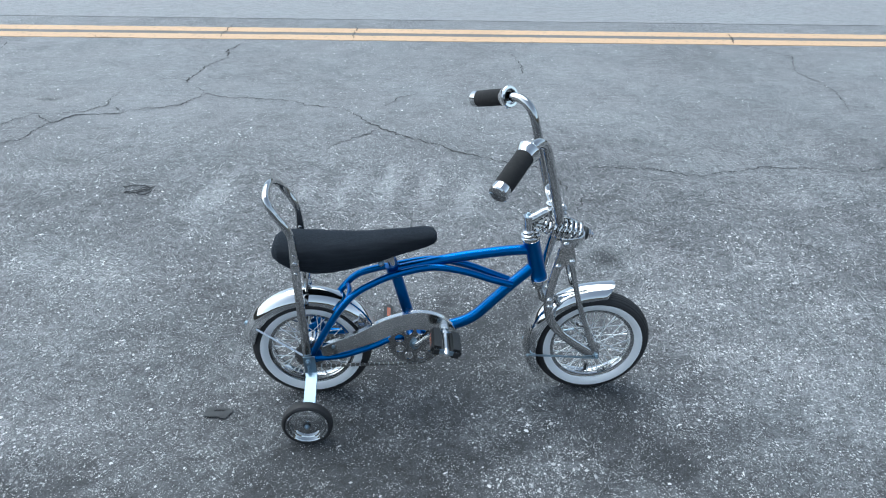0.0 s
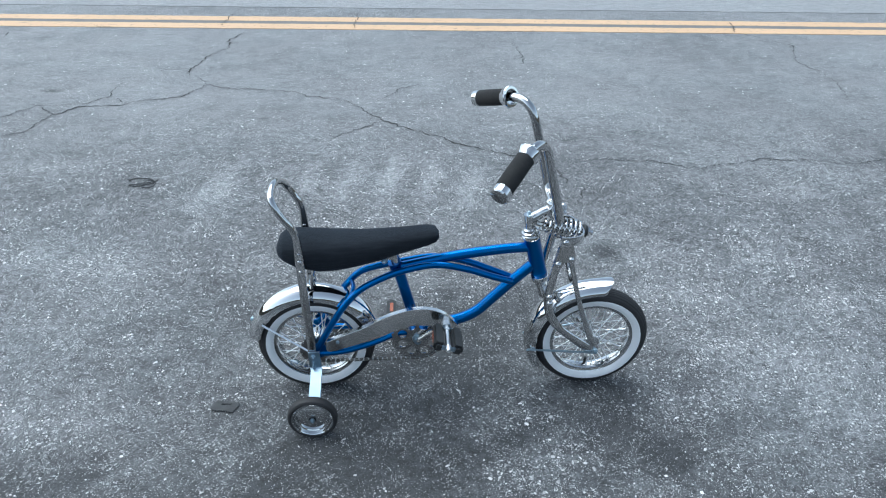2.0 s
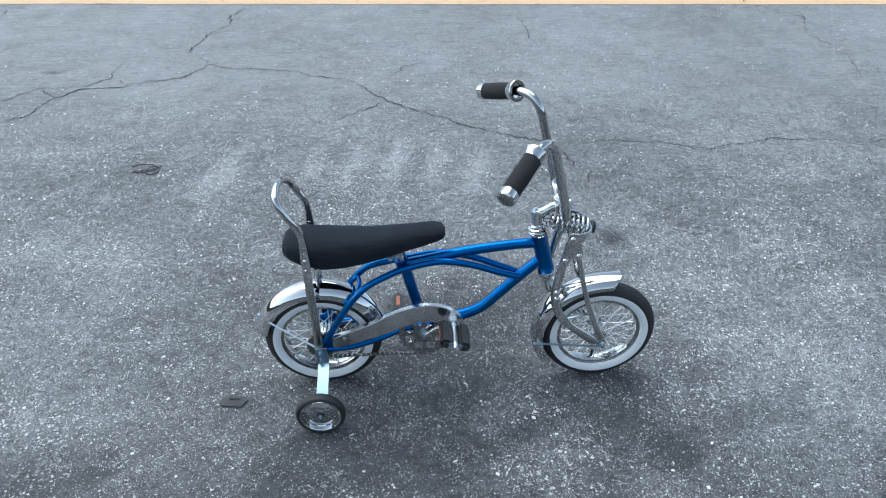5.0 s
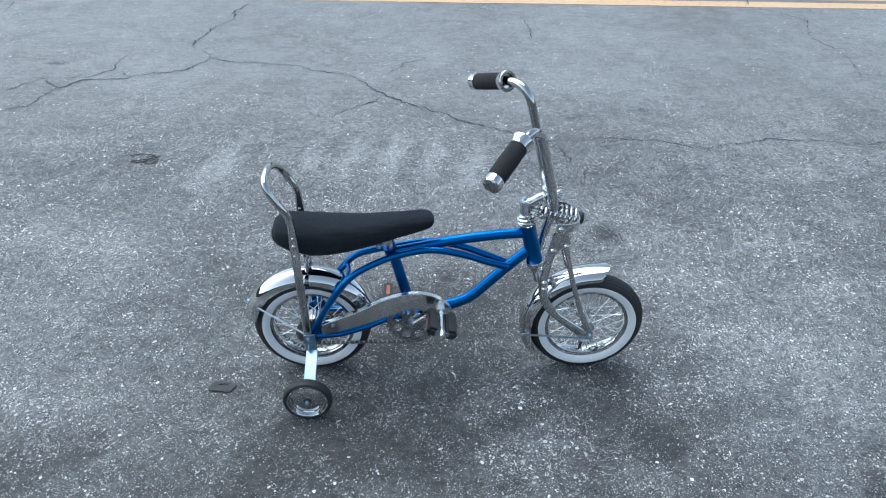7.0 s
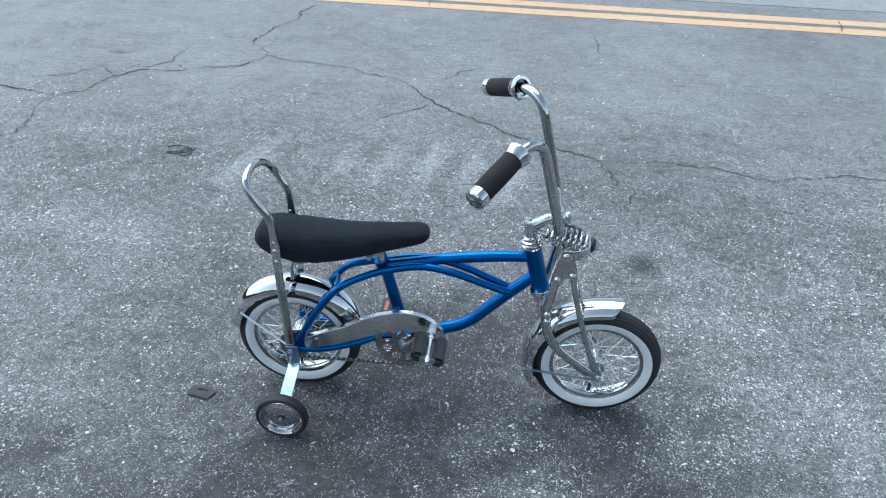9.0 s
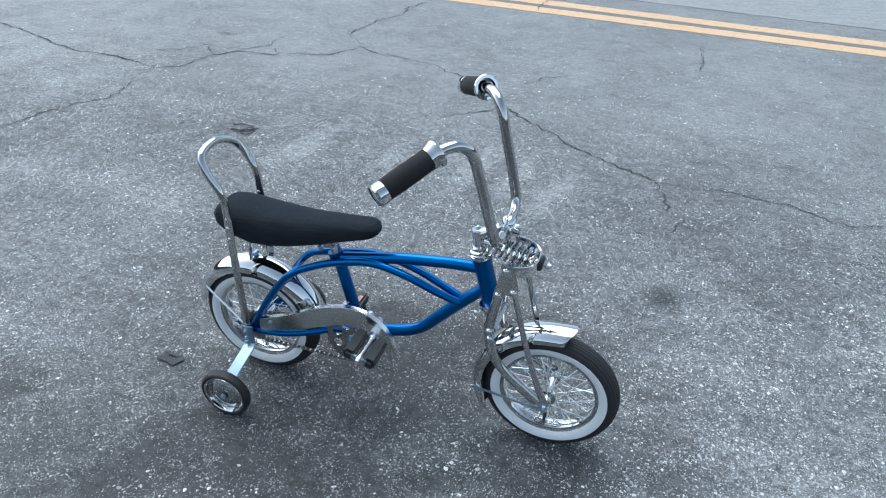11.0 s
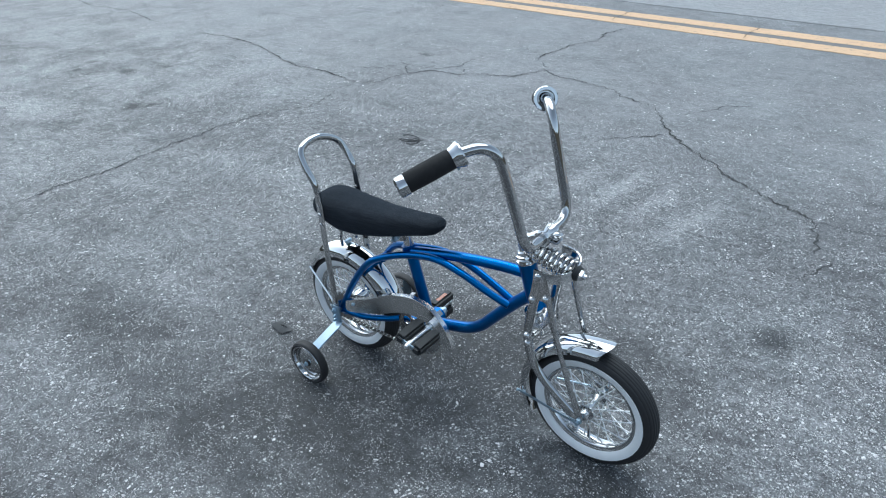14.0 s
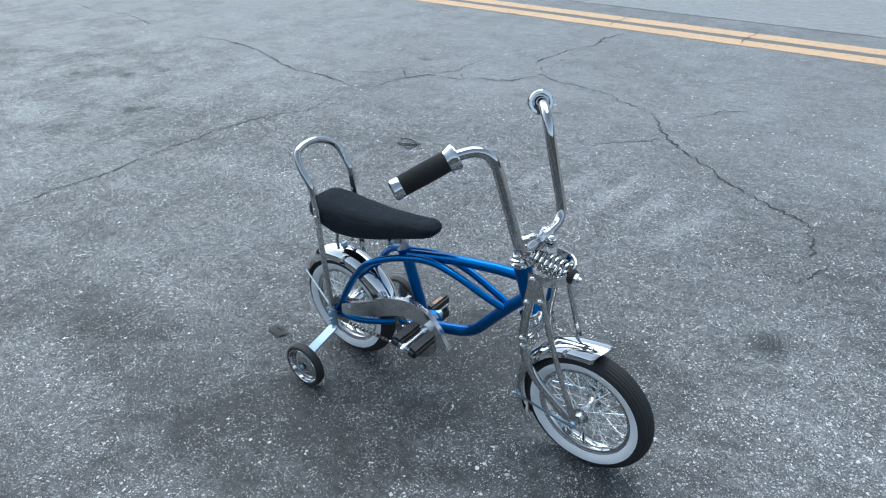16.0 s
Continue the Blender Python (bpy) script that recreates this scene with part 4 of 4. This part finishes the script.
guard = empty("chain_guard")
guard.parent = bike
tagged(guard, "brushed chrome chain guard over the chainring")
top_line = spline([(0.040, 0, 0.203), (0.061, 0, 0.213), (0.142, 0, 0.249), (0.191, 0, 0.277), (0.245, 0, 0.297), (0.294, 0, 0.303), (0.338, 0, 0.291), (0.372, 0, 0.261), (0.391, 0, 0.226), (0.398, 0, 0.204), (0.400, 0, 0.192)], 5)
low_line = spline([(0.388, 0, 0.186), (0.368, 0, 0.204), (0.356, 0, 0.224), (0.334, 0, 0.243), (0.295, 0, 0.251), (0.262, 0, 0.251), (0.220, 0, 0.236), (0.169, 0, 0.212), (0.098, 0, 0.187), (0.046, 0, 0.172), (0.036, 0, 0.184)], 5)
outline = [(p.x, p.z) for p in top_line] + [(p.x, p.z) for p in low_line]
part("side_plate", plate(outline, -0.0725, -0.0705, 0.0006), GUARD, guard, "brushed chrome side plate")
lip = [(-0.006, -0.0008), (0.006, -0.0008), (0.006, 0.0008), (-0.006, 0.0008)]
part("top_flange", sweep([Vector((p.x, -0.0655, p.z)) for p in top_line[:-2]], lip, up=(0, 0.0001, 1)), GUARD, guard, "bright rolled top edge")
part("guard_bolt", bolt((0.068, -0.0725, 0.203), (0, -1, 0), 0.0048, 0.003), ZINC, guard)
part("clip", block((0.014, 0.030, 0.003), (0.262, -0.052, 0.2935), (0, -12, 0), 0.001), SATIN, guard)
part("clip", block((0.014, 0.024, 0.003), (0.351, -0.055, 0.274), (0, 45, 0), 0.001), SATIN, guard)

# chain: links along both runs and round the sprockets
chain = empty("chain")
chain.parent = bike
tagged(chain, "thin steel bicycle chain")
R_F, R_R = 0.0675, 0.039
part("rear_sprocket", lathe([(0.012, Y_RING - 0.001), (R_R - 0.001, Y_RING - 0.001), (R_R, Y_RING), (R_R - 0.001, Y_RING + 0.001), (0.012, Y_RING + 0.001)], (REAR[0], 0, REAR[1]), segs=36), CHAIN_STEEL, bike, "small rear sprocket")
cf, cr = Vector((BB[0], 0, BB[1])), Vector((REAR[0], 0, REAR[1]))
base = math.atan2(cf.z - cr.z, cf.x - cr.x)
gapv = math.asin((R_F - R_R) / (cf - cr).length)
a_top, a_low = base + math.pi / 2 + gapv, base - math.pi / 2 - gapv


def on(c, r, a):
    return Vector((c.x + r * math.cos(a), Y_RING, c.z + r * math.sin(a)))


route = [on(cf, R_F, a_top + (a_low - a_top) * i / 40) for i in range(41)]
route += [on(cr, R_R, a_low - (2 * math.pi - (a_top - a_low)) * i / 24) for i in range(25)]
route.append(route[0])
dist = [0.0]
for p, q in zip(route, route[1:]):
    dist.append(dist[-1] + (q - p).length)
links = round(dist[-1] / 0.0127)
pair = bmesh.new()
for y in (-0.0030, 0.0030):
    oval = [(0.0062 * c + 0.0042 * math.copysign(1, c) * 0.2 if abs(c) > 0.01 else 0.0, (0.0042 if abs(c) > 0.5 else 0.0030) * math.sin(a)) for a in np.linspace(0, 2 * math.pi, 12, endpoint=False) for c in (math.cos(a),)]
    plate(oval, y - 0.0005, y + 0.0005, 0, pair)
LINK = mesh_of("link", pair, CHAIN_STEEL)
roller = sweep([(0.0063, -0.0036, 0), (0.0063, 0.0036, 0)], 0.0024)
ROLLER = mesh_of("roller", roller, SPOKE)
for k in range(links):
    d = dist[-1] * k / links
    i = max(j for j in range(len(dist)) if dist[j] <= d + 1e-9)
    i = min(i, len(route) - 2)
    p, q = route[i], route[i + 1]
    at = p.lerp(q, (d - dist[i]) / max(1e-9, (q - p).length))
    w = (q - p).normalized()
    m = Matrix.Translation(at) @ Matrix.Rotation(-math.atan2(w.z, w.x), 4, "Y") @ Matrix.Diagonal((1, 1.0 if k % 2 else 0.7, 1, 1))
    for nm, d2 in (("link", LINK), ("roller", ROLLER)):
        ob = new(nm, d2)
        ob.parent = chain
        ob.matrix_basis = m

# training wheels
R_T = 0.064
for s in (-1, 1):
    side_w = empty("training_wheel")
    side_w.parent = bike
    side_w["label"] = "small training wheel with a chrome disc and bracket"
    c = (0.004, s * 0.200, R_T)
    t = 0.0125
    prof = [(R_T - 0.011, -t * 0.85), (R_T - 0.006, -t), (R_T - 0.002, -t * 0.8), (R_T, -t * 0.4), (R_T, t * 0.4), (R_T - 0.002, t * 0.8), (R_T - 0.006, t), (R_T - 0.011, t * 0.85)]
    part("tyre", lathe(prof, c, segs=48), RUBBER, side_w, "black rubber tyre")
    disc = [(0.004, 0.0072), (0.012, 0.0072), (0.024, 0.0070), (0.030, 0.0062), (0.0355, 0.0042), (0.0400, 0.0020), (0.0435, 0.0014), (0.0460, 0.0028), (0.0476, 0.0075), (0.0486, 0.0112), (0.0505, 0.0126), (0.0530, 0.0126), (0.055, 0.008), (0.050, -0.004), (0.004, -0.004)]
    part("disc", lathe([(r, s * h) for r, h in disc], c, segs=72), CHROME, side_w, "dished chrome disc")
    part("axle_cap", lathe([(0.0, s * 0.0105), (0.0080, s * 0.0105), (0.0098, s * 0.0090), (0.0100, s * 0.006)], c, segs=24, closed=False), BLACK_PLASTIC, side_w)
    part("axle_bolt", bolt((c[0], s * 0.2105, c[2]), (0, s, 0), 0.0065, 0.005), ZINC, side_w)
    bar = [(-0.002, -0.0148), (0.001, -0.0155), (0.0025, -0.0140), (0.0025, 0.0140), (0.001, 0.0155), (-0.002, 0.0148)]
    path = [(0.004, s * 0.080, 0.178), (0.007, s * 0.081, 0.128), (0.008, s * 0.090, 0.121), (0.009, s * 0.172, 0.101), (0.007, s * 0.180, 0.094), (0.005, s * 0.181, 0.050)]
    part("bracket", sweep(path, bar, up=(1, 0, 0)), ZINC, side_w, "bent zinc-plated steel bracket")
    for z in (0.166, 0.146, 0.134):
        part("bracket_bolt", bolt((0.002, s * 0.083, z), (0, s, 0), 0.007 if z > 0.15 else 0.005, 0.006), ZINC, side_w)


# ---- litter on the road ----
wire_path = [(-0.935, 1.292, 0.004), (-0.920, 1.285, 0.004)]
wire_path += [(-0.872 - 0.056 * math.cos(a), 1.266 + 0.036 * math.sin(a), 0.004 + 0.002 * math.sin(a * 2)) for a in np.linspace(0.4, 5.6, 9)]
wire_path += [(-0.832 - 0.028 * math.cos(a), 1.242 + 0.034 * math.sin(a), 0.006) for a in np.linspace(0.2, 6.0, 8)]
wire_path.append((-0.802, 1.285, 0.004))
wire = sweep(spline(wire_path, 5), 0.0019)
tagged(new("wire_scrap", mesh_of("wire_scrap", wire, DEBRIS)), "dark twisted scrap of wire lying on asphalt", "litter")


def flat_scrap(place, length, width, turn):
    """A bent tab of plastic with a worn slot near its long edge."""
    bm = bmesh.new()
    m = pose(place[0], place[1], 0.0035, 0, 0, turn)
    n, rows = 10, []
    for i in range(n + 1):
        u = i / n - 0.5
        row = []
        for v in (-0.5, -0.2, 0.12, 0.3, 0.5):
            skew = 0.15 * length * v
            w = width * (v + 0.05 * math.sin(9 * u))
            row.append(m @ Vector((u * length + skew, w, 0.0015 + 0.0035 * (0.25 - u * u) + 0.0012 * noise.noise((u * 4, v * 3, 1.0)))))
        rows.append([bm.verts.new(p) for p in row])
    for i in range(n):
        for j in range(4):
            if j == 2 and 3 <= i <= 6:
                continue
            bm.faces.new((rows[i][j], rows[i + 1][j], rows[i + 1][j + 1], rows[i][j + 1]))
    bmesh.ops.solidify(bm, geom=list(bm.faces), thickness=0.002)
    return bm


tagged(new("flat_scrap", mesh_of("flat_scrap", flat_scrap((-0.25, -0.09), 0.066, 0.036, -12), DEBRIS_GREY)), "flat grey scrap of plastic lying on asphalt", "litter")


# ---- loose and embedded stone on the road ----
def stone_material():
    m, nt, sh = material("pale_stone")
    pick = nt.nodes.new("ShaderNodeNewGeometry").outputs["Random Per Island"]
    co = nt.nodes.new("ShaderNodeTexCoord").outputs["Object"]
    grain = noise_node(nt, 900.0, 3.0, 0.6, co)
    tone = ramp(nt, pick, ((0.0, (0.205, 0.203, 0.207)), (0.3, (0.37, 0.365, 0.37)), (0.6, (0.63, 0.62, 0.62)), (1.0, (0.85, 0.84, 0.84))))
    nt.links.new(mixed(nt, 1.0, tone, ramp(nt, grain, ((0.3, 0.75), (0.7, 1.15))), "MULTIPLY"), sh.inputs["Base Color"])
    sh.inputs["Roughness"].default_value = 0.45
    return m


def lattice(x, y, scale, seed):
    """Smooth random values about 0 on the plane."""
    grid = np.random.default_rng(seed).uniform(-1, 1, (256, 256))
    u, v = x * scale + 500.0, y * scale + 500.0
    i, j = np.floor(u).astype(int), np.floor(v).astype(int)
    f, g = u - i, v - j
    f, g = f * f * (3 - 2 * f), g * g * (3 - 2 * g)
    at = lambda a, b: grid[a % 256, b % 256]
    return (at(i, j) * (1 - f) + at(i + 1, j) * f) * (1 - g) + (at(i, j + 1) * (1 - f) + at(i + 1, j + 1) * f) * g


def chip_field(tries, seed):
    """Broken chips set in the road, thicker on the worn patches, thin beyond the wheel track."""
    rng = np.random.default_rng(seed)
    x, y = rng.uniform(-4.2, 4.2, tries), rng.uniform(-1.05, 3.5, tries)
    density = 0.23 + 0.24 * lattice(x, y, 1.3, 1) + 0.38 * lattice(x, y, 5.0, 2) + 0.52 * lattice(x, y, 13.0, 3) + 0.34 * lattice(x, y, 34.0, 4)
    # the last list thins pale chips where shade is painted in
    for rows, amount in ((SCUFFS, 0.80), (PALE, 1.0), (OIL, -0.8), (MARKS, -0.4), (SHADE_PATCHES, -0.30)):
        for mx, my, rx, ry, turn in rows:
            c, w = math.cos(radians(turn)), math.sin(radians(turn))
            u, v = ((x - mx) * c + (y - my) * w) / rx, ((y - my) * c - (x - mx) * w) / ry
            density += amount * np.maximum(0.0, 1 - np.hypot(u, v))
    density *= 1.0 - 0.80 * np.clip((y - 1.35 + 0.25 * lattice(x, y, 1.7, 9)) / 0.8, 0, 1)
    keep = rng.random(tries) < np.maximum(density, 0.04)
    x, y = x[keep], y[keep]
    n = len(x)
    r = np.minimum(0.0078, np.where(rng.random(n) < 0.82, 0.0020, 0.0036) * np.exp(rng.normal(0.05, 0.45, n)))
    turn, stretch = rng.uniform(0, 6.28, n), rng.uniform(0.35, 0.9, n)
    c, w = np.cos(turn), np.sin(turn)
    co = np.empty((n, 7, 3))
    co[:, 0, 0], co[:, 0, 1] = x + rng.normal(0, 0.28, n) * r, y + rng.normal(0, 0.28, n) * r
    co[:, 0, 2] = 0.0006 + r * rng.uniform(0.12, 0.42, n)
    for k in range(6):
        a, q = 1.047 * k + rng.uniform(-0.35, 0.35, n), r * rng.uniform(0.7, 1.15, n)
        u, v = q * np.cos(a), q * np.sin(a) * stretch
        co[:, k + 1, 0], co[:, k + 1, 1], co[:, k + 1, 2] = x + u * c - v * w, y + u * w + v * c, -0.0004
    fan = np.array([(0, 1 + k, 1 + (k + 1) % 6) for k in range(6)])
    faces = (np.arange(n)[:, None, None] * 7 + fan[None]).reshape(-1, 3)
    me = bpy.data.meshes.new("stone_chips")
    me.from_pydata(co.reshape(-1, 3).tolist(), [], faces.tolist())
    me.materials.append(stone_material())
    return me


stones = new("stone_chips", chip_field(500000, 5))
tagged(stones, "pale broken stone chips set in worn asphalt", "gravel", kind="stuff")
